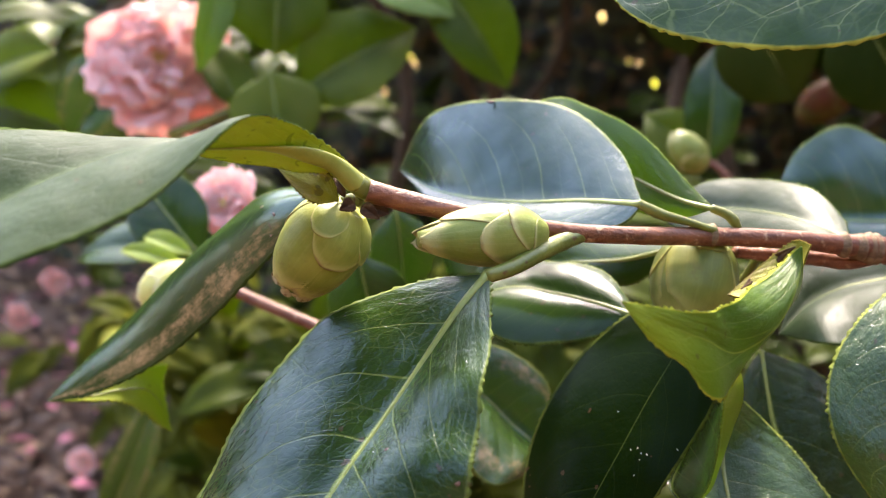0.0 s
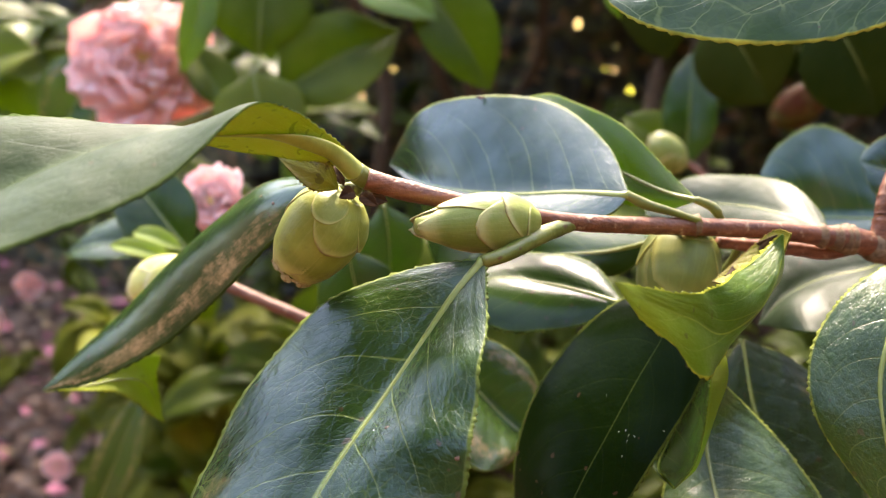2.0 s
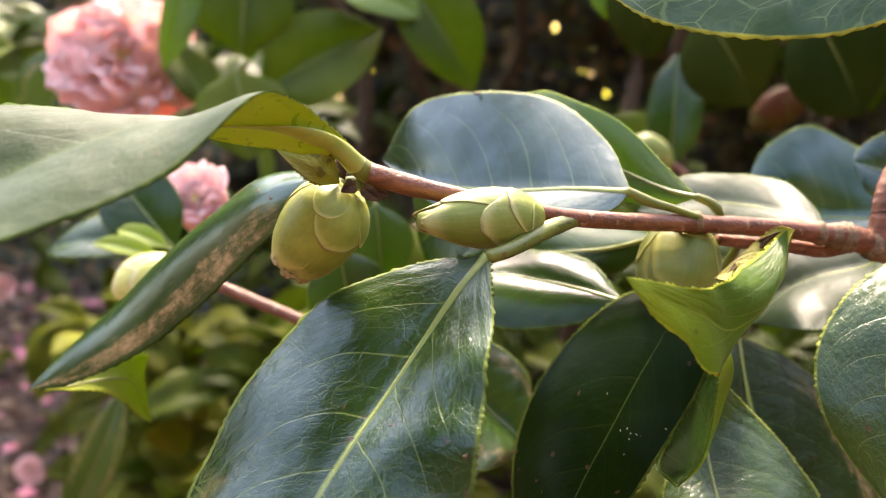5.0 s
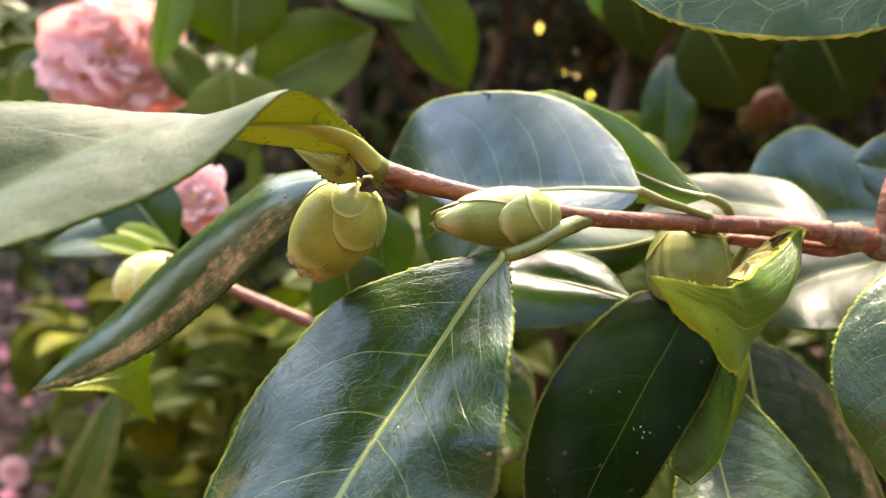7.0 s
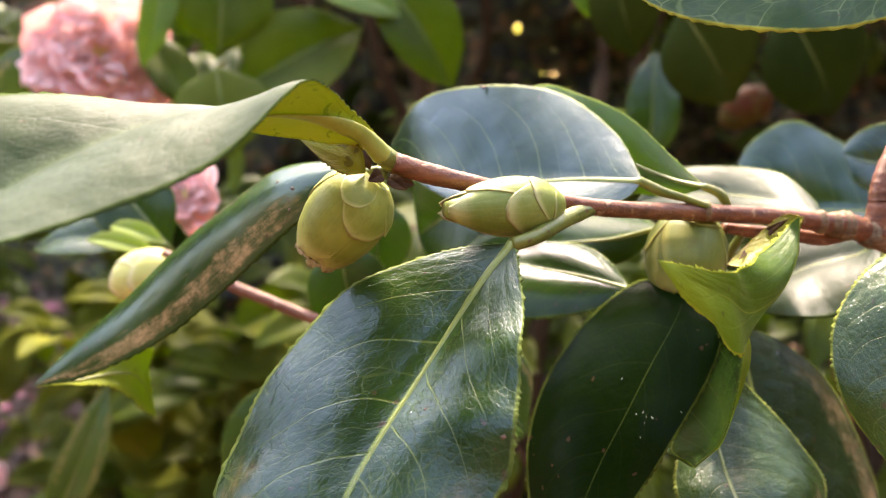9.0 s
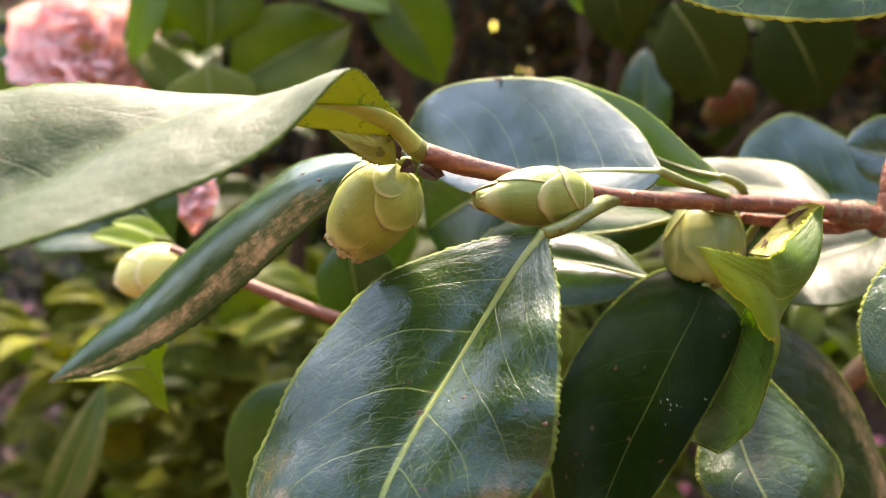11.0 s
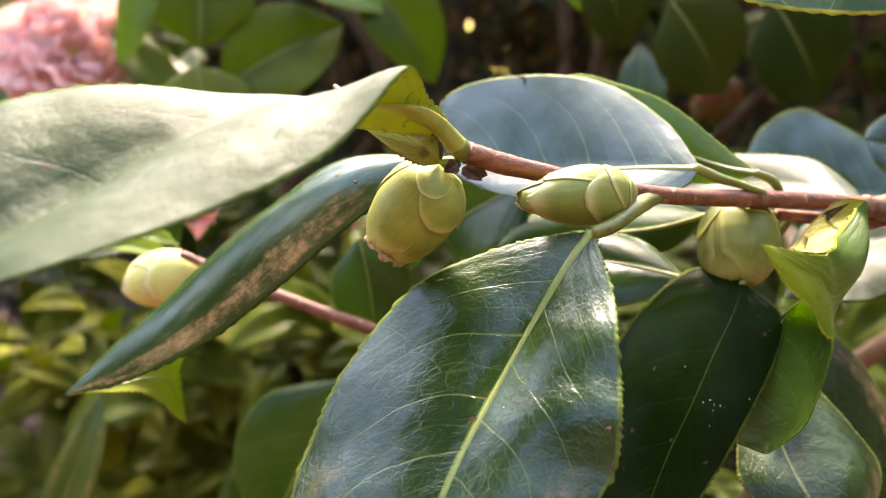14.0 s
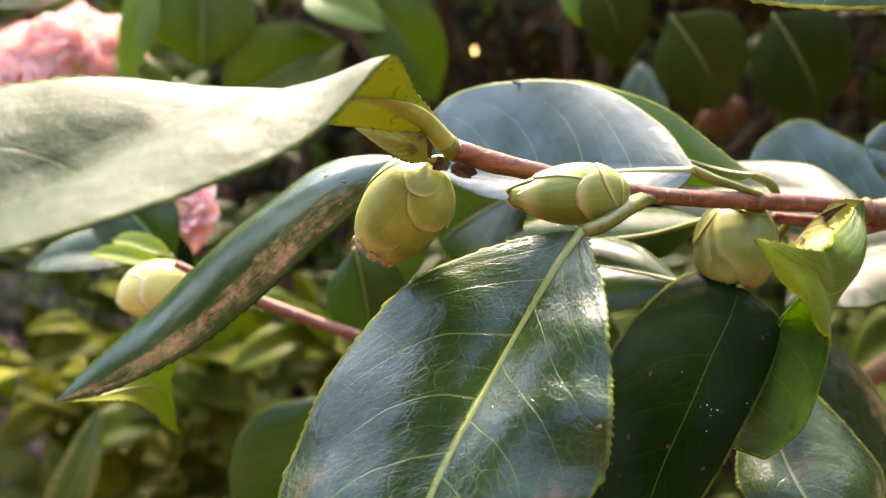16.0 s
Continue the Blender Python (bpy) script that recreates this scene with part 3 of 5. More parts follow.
def bud(parent, base, tip, radius, material, scales, shape=BUD_EGG, seed=3, name="flower_bud", label="", gap=0.00034, front=None):
    """A flower bud: a core under overlapping waxy scales. Each scale: where it ends, how far it reaches round to either side, the way it looks
    (0: towards the garden path) and how bluntly it ends."""
    rng = random.Random(seed)
    b, t = np.array(base, float), np.array(tip, float)
    length = np.linalg.norm(t - b)
    z = (t - b) / length
    f = np.array((0.0, -1.0, 0.2) if front is None else front)
    x = unit(f - z * np.dot(f, z))
    y = np.cross(z, x)
    at_s, r_s = [p[0] for p in shape], [p[1] * radius for p in shape]

    def profile(s):
        return float(np.interp(s, fine, smooth))
    fine = np.linspace(0, 1, 41)
    smooth = np.interp(fine, at_s, r_s)
    for _ in range(3):
        smooth[1:-1] = (smooth[:-2] + 2 * smooth[1:-1] + smooth[2:]) / 4
    k, sides = 20, 28
    verts = []
    for i in range(k):
        s = 0.98 * i / (k - 1)
        for j in range(sides):
            a = 2 * math.pi * j / sides
            verts.append(b + z * (length * s) + max(profile(s) - 0.00025, 0.0003) * (math.cos(a) * x + math.sin(a) * y))
    faces = [(i * sides + j, i * sides + (j + 1) % sides, (i + 1) * sides + (j + 1) % sides, (i + 1) * sides + j) for i in range(k - 1) for j in range(sides)]
    faces += [tuple(range(sides))[::-1], tuple(range((k - 1) * sides, k * sides))]
    ob = part(name, mesh_of("bud", verts, faces, [(0.3, 0.5)] * len(verts)), [material], parent, label, at=base)
    for q, (end, spread, where, blunt) in enumerate(scales):
        wide, turn = radians(spread), radians(where)
        lift = gap * (0.25 + 0.22 * q) if end > 0.9 else gap * (1.0 + 0.16 * q)
        nu, nv = 26, 22
        grid, nr, uvg = np.zeros((nu, nv + 1, 3)), np.zeros((nu, nv + 1, 3)), np.zeros((nu, nv + 1, 2))
        skew = rng.uniform(-0.18, 0.18)
        for i in range(nu):
            g = i / (nu - 1)
            for j in range(nv + 1):
                h = 2 * j / nv - 1
                reach = end * (1 - abs(h + skew * (1 - abs(h))) ** blunt * (0.62 if end < 0.9 else 0.2))
                reach *= 1 + 0.035 * noise.noise(Vector((h * 4, q * 3.1 + seed, 0))) + 0.012 * noise.noise(Vector((h * 17, q * 3.1 + seed, 2)))
                s = g * reach
                a = turn + wide * h * (1 - 0.15 * g)
                r = profile(min(s, 1.0)) + lift * (0.4 + 0.6 * g) * (1 - 0.5 * abs(h) ** 3) + 0.0001
                rad = math.cos(a) * x + math.sin(a) * y
                grid[i, j] = b + z * (length * s) + rad * r
                nr[i, j] = rad
                uvg[i, j] = (g, h * 0.5 + 0.5)
        v, f2, uv, slots = sheet(grid, nr, 0.0003, uvg)
        part("bud_scale", mesh_of("scale", v, f2, uv, [0] * len(f2)), [material], ob, at=base)
    return ob


def flower(at, facing, radius, label, seed, petals=46, name="camellia_flower"):
    """A full double camellia: rings of ruffled, streaked petals round a yellow heart."""
    rng = random.Random(seed)
    c = np.array(at, float)
    z = unit(np.array(facing, float))
    x = unit(np.cross(z, np.array([0.1, 0.2, 1.0])))
    y = np.cross(z, x)
    ob = thing(name, at, label, "flower", "pink camellia flowers")
    for q in range(petals):
        ringf = (q / petals) ** 0.6
        turn = q * 2.399 + rng.uniform(-0.35, 0.35)
        length = radius * (0.30 + 0.72 * ringf ** 1.4) * rng.uniform(0.85, 1.12)
        openness = radians(18 + 66 * ringf ** 0.8 + rng.uniform(-14, 12))
        wide = radius * (0.17 + 0.36 * ringf) * rng.uniform(0.75, 1.25)
        rad = math.cos(turn) * x + math.sin(turn) * y
        tang = math.cos(turn + math.pi / 2) * x + math.sin(turn + math.pi / 2) * y
        way = math.sin(openness) * rad + math.cos(openness) * z
        nor = math.cos(openness) * -rad + math.sin(openness) * z
        nu, nv = 9, 8
        grid = np.zeros((nu, nv + 1, 3))
        uvg = np.zeros((nu, nv + 1, 2))
        ph = rng.uniform(0, 6)
        for i in range(nu):
            g = i / (nu - 1)
            w = wide * (0.25 + 0.75 * math.sin(math.pi * min(1.0, 0.12 + 0.62 * g)))
            for j in range(nv + 1):
                h = 2 * j / nv - 1
                notch = 1 - 0.12 * g * math.exp(-(h * 3) ** 2) - 0.16 * h * h * g + 0.05 * g * math.sin(11 * h + 3 * ph)
                ruff = radius * 0.10 * g * g * math.sin(4 * h + ph) + radius * 0.055 * g * math.sin(10 * h + 2 * ph)
                grid[i, j] = c - z * radius * 0.25 * ringf + way * (length * g * notch) + tang * (w * h) + nor * (ruff + 0.12 * w * h * h - 0.05 * length * g * g)
                uvg[i, j] = (g, h * 0.5 + 0.5)
        nr = unit(np.cross(np.gradient(grid, axis=1), np.gradient(grid, axis=0)))
        v, f, uv, slots = sheet(grid, nr, 0.0003, uvg)
        part("petal", mesh_of("petal", v, f, uv, [0] * len(f)), [PETAL], ob)
    for q in range(14):
        a = rng.uniform(0, 6.28)
        e = c + z * radius * rng.uniform(0.10, 0.18) + (math.cos(a) * x + math.sin(a) * y) * radius * rng.uniform(0, 0.12)
        part("stamen", tube([c, e], [0.0006, 0.0011], 6, k=4), STAMEN, ob)
    return ob

# ---- ground and distance ----
def ground_mesh():
    n, size = 90, 60.0
    xs = np.sign(np.linspace(-1, 1, n)) * np.abs(np.linspace(-1, 1, n)) ** 3 * size
    verts = []
    for x in xs:
        for y in xs:
            z = 0.03 * noise.noise(Vector((x * 1.7, y * 1.7, 0))) + 0.015 * noise.noise(Vector((x * 7, y * 7, 3)))
            verts.append((x, y + 1.5, z))
    faces = [(i * n + j, (i + 1) * n + j, (i + 1) * n + j + 1, i * n + j + 1) for i in range(n - 1) for j in range(n - 1)]
    return mesh_of("ground", verts, faces)


ground = part("ground", ground_mesh(), SOIL)
tagged(ground, "brown garden soil strewn with dry leaves and fallen petals", "ground", kind="structure")


def litter():
    rng = random.Random(11)
    verts, faces = [], []
    for q in range(9500):
        x, y = rng.uniform(-2.4, 0.2) if q < 8000 else rng.uniform(0.2, 1.5), rng.uniform(1.0, 3.8)
        a, s = rng.uniform(0, 6.28), rng.uniform(0.012, 0.035)
        z = 0.012 + 0.03 * noise.noise(Vector((x * 1.7, y * 1.7 - 2.55, 0))) + rng.uniform(0.01, 0.03)
        c, d = math.cos(a) * s, math.sin(a) * s
        k = rng.uniform(0.35, 0.6)
        o = len(verts)
        l1, l2 = rng.uniform(-0.4, 0.4) * s, rng.uniform(-0.4, 0.4) * s
        verts += [(x - c, y - d, z), (x + d * k, y - c * k, z + l1), (x + c, y + d, z + l2), (x - d * k, y + c * k, z - l1 * 0.4)]
        verts += [(vx, vy, vz - 0.002) for vx, vy, vz in verts[o:o + 4]]
        faces += [(o, o + 1, o + 2), (o, o + 2, o + 3), (o + 6, o + 5, o + 4), (o + 7, o + 6, o + 4)]
        faces += [(o + i, o + 4 + i, o + 4 + (i + 1) % 4, o + (i + 1) % 4) for i in range(4)]
    return mesh_of("litter", verts, faces)


tagged(part("leaf_litter", litter(), LITTER), "dry brown leaves and petals scattered on the soil", "leaf litter", kind="stuff")


def ring_wall(radius, height, a0, a1, seed, thick=0.6, n=80, m=10):
    """Far wall of trees with an uneven top, added unseen to block sky."""
    verts = []
    for side in (0, 1):
        for i in range(n + 1):
            a = radians(a0 + (a1 - a0) * i / n)
            top = height * (0.8 + 0.45 * noise.noise(Vector((i * 0.21, seed, side))) + 0.12 * noise.noise(Vector((i * 1.1, seed, 5))))
            for j in range(m + 1):
                r = radius + side * thick + 0.35 * noise.noise(Vector((i * 0.5, j * 0.7, seed)))
                verts.append((math.sin(a) * r, math.cos(a) * r, top * j / m - 0.1))
    o, w = (n + 1) * (m + 1), m + 1
    faces = []
    for i in range(n):
        for j in range(m):
            a, b = i * w + j, (i + 1) * w + j
            faces += [(a, a + 1, b + 1, b), (o + a, o + b, o + b + 1, o + a + 1)]
        faces.append((i * w + m, o + i * w + m, o + (i + 1) * w + m, (i + 1) * w + m))
    return mesh_of("trees", verts, faces)


# three tree walls out of view, added to hold back sky light and reflections
backdrop = part("backdrop", ring_wall(9.0, 7.6, 75, 232, 4), TREE_SCREEN)
front_tree_screen = part("backdrop", ring_wall(10.0, 5.2, -68, 76, 6), TREE_SCREEN)
tagged(front_tree_screen, "unseen trees added beyond the shrub to dim reflected sky", "trees", kind="structure")
side_tree_screen = part("backdrop", ring_wall(7.0, 4.2, 225, 271, 9), TREE_SCREEN_DARK)
tagged(side_tree_screen, "unseen dark trees added beside the garden to block sky", "trees", kind="structure")
tagged(backdrop, "unseen brown and green trees added round the garden to block sky", "trees", kind="structure")

# emissive panel for the sunlit garden far behind the shrub, seen through gaps only
glow = part("sunlit_garden", mesh_of("far", [(-3.2, 7, -0.1), (5, 7, -0.1), (5, 7, 1.9), (-3.2, 7, 1.9)], [(0, 1, 2, 3)]), GLOW_PANEL)
tagged(glow, "glowing panel standing in for the sunlit garden beyond the shrub", "backdrop", kind="structure")

GAPS = [((0.4572, 2.4553, 0.7772), 0.009), ((0.4689, 2.4471, 0.7444), 0.010), ((0.4969, 2.4606, 0.7986), 0.006), ((0.3322, 2.4518, 0.7629), 0.004), ((0.2587, 2.4429, 0.7272), 0.004), ((0.4969, 2.4457, 0.7386), 0.005), ((0.4116, 2.4635, 0.8100), 0.004), ((0.5498, 2.4294, 0.6730), 0.010),
        ((-0.1147, 2.4500, 0.7558), 0.016), ((-0.0823, 2.4400, 0.7158), 0.007), ((-0.1441, 2.4244, 0.6531), 0.005), ((-0.2528, 2.4055, 0.5775), 0.008),
        ((0.1970, 2.4571, 0.7843), 0.009), ((0.3690, 2.4720, 0.8442), 0.006), ((1.5337, 2.4509, 0.7593), 0.008), ((1.2177, 2.4371, 0.7041), 0.005),
        ((0.3904, 2.4732, 0.8487), 0.010), ((-0.0032, 2.4419, 0.7235), 0.004), ((1.6031, 2.4784, 0.8696), 0.006), ((-0.5082, 2.4733, 0.8492), 0.010),
        ((0.8026, 2.4340, 0.6916), 0.005), ((0.8643, 2.4286, 0.6702), 0.004), ((-1.0275, 2.4713, 0.8413), 0.011)]

SMALL_GAPS = [((-0.089, 2.450, 0.750), 0.012), ((-0.058, 2.450, 0.770), 0.011), ((-0.070, 2.450, 0.736), 0.014), ((-0.101, 2.450, 0.724), 0.012), ((-0.082, 2.450, 0.692), 0.010), ((-0.114, 2.450, 0.700), 0.006), ((-0.154, 2.450, 0.671), 0.008), ((0.443, 2.450, 0.786), 0.006), ((0.472, 2.450, 0.762), 0.008), ((0.491, 2.450, 0.737), 0.008), ((0.532, 2.450, 0.733), 0.008), ((0.537, 2.450, 0.694), 0.010)]


def shade_thicket_mesh():
    """Dense inside of the shrub, its shade painted dark, with small gaps through it."""
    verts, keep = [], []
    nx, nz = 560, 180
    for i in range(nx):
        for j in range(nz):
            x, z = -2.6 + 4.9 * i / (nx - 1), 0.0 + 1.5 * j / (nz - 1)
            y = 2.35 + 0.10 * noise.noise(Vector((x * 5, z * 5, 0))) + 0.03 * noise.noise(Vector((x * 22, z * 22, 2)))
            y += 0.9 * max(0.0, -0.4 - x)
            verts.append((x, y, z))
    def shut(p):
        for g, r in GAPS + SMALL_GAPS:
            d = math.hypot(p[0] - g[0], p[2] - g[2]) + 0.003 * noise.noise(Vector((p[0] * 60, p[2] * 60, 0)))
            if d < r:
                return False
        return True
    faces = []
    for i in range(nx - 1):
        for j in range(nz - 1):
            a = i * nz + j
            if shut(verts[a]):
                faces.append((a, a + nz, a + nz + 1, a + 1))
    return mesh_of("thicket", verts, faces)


thicket = part("thicket", shade_thicket_mesh(), SHADE_THICKET)
tagged(thicket, "wall painted dark for the shade inside the dense shrub", "shrub", kind="structure")
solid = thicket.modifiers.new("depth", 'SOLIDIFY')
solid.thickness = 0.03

# ---- the branch in front ----
NODE = (0.0964, 0.1999, 0.8003)
branch = thing("camellia_branch", NODE, "camellia branch with glossy toothed leaves and fat green flower buds", "branch")
part("twig", tube([(-0.0140, 0.1685, 0.8191), (-0.0068, 0.1700, 0.8168), (0.0017, 0.1706, 0.8148), (0.0125, 0.1720, 0.8125), (0.0238, 0.1755, 0.8097), (0.0385, 0.1821, 0.8074), (0.0563, 0.1898, 0.8054), (0.0755, 0.1946, 0.8036), (0.0882, 0.1982, 0.8015), (0.0969, 0.1999, 0.8002), (0.1096, 0.2040, 0.7959)],
                  [0.0021, 0.0021, 0.0018, 0.0016, 0.0018, 0.0018, 0.0020, 0.0020, 0.0023, 0.0030, 0.0033], 16, k=110, seed=4, rough=0.07), TWIG, branch, "reddish brown smooth twig")
part("side_twig", tube([(0.0974, 0.2005, 0.7986), (0.0912, 0.2011, 0.7968), (0.0828, 0.1994, 0.7981), (0.0716, 0.1966, 0.7996), (0.0632, 0.1939, 0.8010)], [0.0020, 0.0017, 0.0016, 0.0015, 0.0012], 14, k=60, seed=5, rough=0.07), TWIG, branch)
part("main_stem", tube([(0.1038, 0.2003, 0.7976), (0.1051, 0.2019, 0.8042), (0.1070, 0.2048, 0.8117), (0.1155, 0.2117, 0.8229), (0.1338, 0.2276, 0.8452), (0.1567, 0.2504, 0.8830)], [0.0030, 0.0028, 0.0024, 0.0024, 0.0024, 0.0024], 14, k=80, seed=6, rough=0.1), TWIG, branch)
part("main_stem", tube([(0.1011, 0.1995, 0.7987), (0.1101, 0.2049, 0.7954), (0.1356, 0.2213, 0.7870), (0.1936, 0.2564, 0.7622), (0.30, 0.52, 0.62), (0.36, 0.75, 0.35), (0.38, 0.85, -0.02)], [0.0033, 0.0032, 0.0034, 0.0040, 0.007, 0.011, 0.016], 14, k=60, seed=7, rough=0.16), NODE_BARK, branch)
for a, r in (((0.0885, 0.1982, 0.8015), 0.0029), ((0.0912, 0.1990, 0.8009), 0.0028), ((0.0925, 0.1990, 0.8008), 0.0031), ((0.0948, 0.1999, 0.8003), 0.0037), ((0.0963, 0.1999, 0.8002), 0.0036), ((0.0566, 0.1899, 0.8057), 0.0025)):
    d = 0.0012
    part("node_ring", tube([(a[0] - d, a[1], a[2]), a, (a[0] + d, a[1], a[2])], [r * 0.8, r, r * 0.8], 14, k=7, seed=3, rough=0.25), NODE_BARK, branch)

# leaf that arches over from the tip of the twig
rib_leaf(branch, [(-0.0155, 0.1688, 0.8200),
    ((-0.0177, 0.1674, 0.8248), (-0.0203, 0.1655, 0.8249), (-0.0221, 0.1661, 0.8229)),
    ((-0.0225, 0.1617, 0.8300), (-0.0263, 0.1593, 0.8279), (-0.0269, 0.1664, 0.8232)),
    ((-0.0257, 0.1494, 0.8341), (-0.0316, 0.1547, 0.8291), (-0.0322, 0.1699, 0.8236)),
    ((-0.0298, 0.1346, 0.8357), (-0.0378, 0.1489, 0.8297), (-0.0390, 0.1693, 0.8245)),
    ((-0.0404, 0.1238, 0.8258), (-0.0488, 0.1455, 0.8300), (-0.0529, 0.1607, 0.8289)),
    ((-0.0527, 0.1153, 0.8206), (-0.0615, 0.1362, 0.8257), (-0.0657, 0.1532, 0.8321)),
    ((-0.0652, 0.1083, 0.8172), (-0.0740, 0.1273, 0.8191), (-0.0796, 0.1470, 0.8321)),
    ((-0.0779, 0.1024, 0.8141), (-0.0839, 0.1189, 0.8143), (-0.0910, 0.1365, 0.8272)),
    (-0.0924, 0.1093, 0.8087)],
    facing=(-0.2, -0.3, 1), camber=0.10, seed=5, rib=0.0, thick=0.00025, top=LEAF_ARCH, under=LEAF_GOLD, stout=1.9, label="broad arching leaf, pale with reflected sky",
    stalk=[(-0.0121, 0.1698, 0.8185), (-0.0141, 0.1695, 0.8191)], keel=0.0021, taper=(0.00098, 0.00112, 0.0011))
# leaf that hangs beside the fat bud, its tip curled under
hang = rib_leaf(branch, [(-0.0195, 0.1717, 0.8163),
    ((-0.0225, 0.1733, 0.8139), (-0.0275, 0.1802, 0.8162), (-0.0284, 0.1932, 0.8144)),
    ((-0.0296, 0.1775, 0.8085), (-0.0381, 0.1891, 0.8125), (-0.0389, 0.2013, 0.8118)),
    ((-0.0401, 0.1867, 0.7977), (-0.0499, 0.1999, 0.8040), (-0.0492, 0.2143, 0.7996)),
    ((-0.0516, 0.1956, 0.7854), (-0.0627, 0.2081, 0.7928), (-0.0623, 0.2230, 0.7861)),
    ((-0.0671, 0.2043, 0.7716), (-0.0774, 0.2156, 0.7781), (-0.0777, 0.2273, 0.7711)),
    ((-0.0875, 0.2137, 0.7595), (-0.0913, 0.2193, 0.7654), (-0.0922, 0.2284, 0.7599)),
    (-0.1020, 0.2203, 0.7547)],
    top=LEAF_SCORCHED, under=LEAF_SCORCHED, bite=0.0005, seed=8, camber=0.12, rib=0.0, label="drooping leaf with bronze scorch, tip curled under", stalk=[(-0.0153, 0.1699, 0.8163), (-0.0169, 0.1711, 0.8171)])
rib_leaf(hang, [(-0.1016, 0.2222, 0.7539),
    ((-0.0930, 0.2247, 0.7529), (-0.0937, 0.2268, 0.7532), (-0.0941, 0.2295, 0.7557)),
    ((-0.0864, 0.2291, 0.7510), (-0.0866, 0.2317, 0.7532), (-0.0862, 0.2346, 0.7570)),
    ((-0.0823, 0.2322, 0.7476), (-0.0811, 0.2352, 0.7518), (-0.0764, 0.2375, 0.7578)),
    ((-0.0797, 0.2369, 0.7418), (-0.0787, 0.2380, 0.7466), (-0.0777, 0.2391, 0.7516)),
    (-0.0765, 0.2397, 0.7370)],
    top=LEAF_TOP, under=LEAF_FRESH, facing=(0, 1, 0.3), seed=9, teeth=24, bite=0.0014, rib=0.0004, name="curled_tip", label="light green underside of the curled tip")
# big leaf in the middle
big_leaf = rib_leaf(branch, [(0.0082, 0.1600, 0.8055),
    ((-0.0014, 0.1646, 0.8033), (0.0028, 0.1575, 0.7995), (0.0082, 0.1539, 0.8018)),
    ((-0.0152, 0.1685, 0.7983), (-0.0034, 0.1543, 0.7910), (0.0073, 0.1431, 0.7958)),
    ((-0.0295, 0.1698, 0.7871), (-0.0106, 0.1489, 0.7818), (0.0056, 0.1350, 0.7880)),
    ((-0.0413, 0.1640, 0.7719), (-0.0170, 0.1430, 0.7745), (0.0040, 0.1291, 0.7809)),
    ((-0.0472, 0.1569, 0.7601), (-0.0226, 0.1370, 0.7672), (0.0008, 0.1266, 0.7707)),
    ((-0.0449, 0.1444, 0.7513), (-0.0261, 0.1321, 0.7598), (-0.0088, 0.1262, 0.7611)),
    (-0.0301, 0.1251, 0.7524)], top=LEAF_VEINED, seed=12, camber=0.07, rib=0.0012, ruffle=0.05, teeth=44, bite=0.0006, label="large dark green leaf with pale veins",
    stout=1.35, stalk=[(0.0299, 0.1783, 0.8088), (0.0241, 0.1741, 0.8084), (0.0189, 0.1678, 0.8079), (0.0125, 0.1612, 0.8063)], taper=(0.0007, 0.0013, 0.0013, 0.0011, 0.0010))
# upright leaf behind the twig
rib_leaf(branch, [(0.0413, 0.1876, 0.8128),
    ((0.0392, 0.2053, 0.8217), (0.0307, 0.2005, 0.8110), (0.0360, 0.1883, 0.8080)),
    ((0.0294, 0.2237, 0.8294), (0.0191, 0.2103, 0.8088), (0.0203, 0.1977, 0.8036)),
    ((0.0120, 0.2352, 0.8302), (0.0078, 0.2223, 0.8073), (0.0083, 0.2104, 0.8026)),
    ((-0.0036, 0.2493, 0.8248), (-0.0028, 0.2376, 0.8069), (-0.0010, 0.2274, 0.8033)),
    (-0.0123, 0.2557, 0.8092)], top=LEAF_SMOOTH, seed=14, camber=0.045, rib=0.0009, bite=0.00025, label="broad leaf mirroring the blue sky", stout=1.0, stalk=[(0.0571, 0.1886, 0.8069), (0.0509, 0.1879, 0.8090), (0.0454, 0.1875, 0.8106)], taper=(0.0008, 0.0008, 0.0010, 0.0012, 0.0010))
rib_leaf(branch, [(0.0580, 0.1942, 0.8105),
    ((0.0537, 0.2037, 0.8156), (0.0522, 0.2016, 0.8112), (0.0522, 0.2006, 0.8072)),
    ((0.0464, 0.2192, 0.8241), (0.0437, 0.2167, 0.8141), (0.0422, 0.2138, 0.8065)),
    ((0.0376, 0.2327, 0.8283), (0.0334, 0.2300, 0.8176), (0.0304, 0.2263, 0.8068)),
    ((0.0298, 0.2445, 0.8301), (0.0245, 0.2410, 0.8205), (0.0215, 0.2372, 0.8092)),
    (0.0175, 0.2475, 0.8257)], top=LEAF_BRIGHT, seed=15, camber=0.04, rib=0.0006, bite=0.0003, label="leaf standing behind another, pale at its rim", stalk=[(0.0635, 0.1932, 0.8063), (0.0614, 0.1938, 0.8090)])
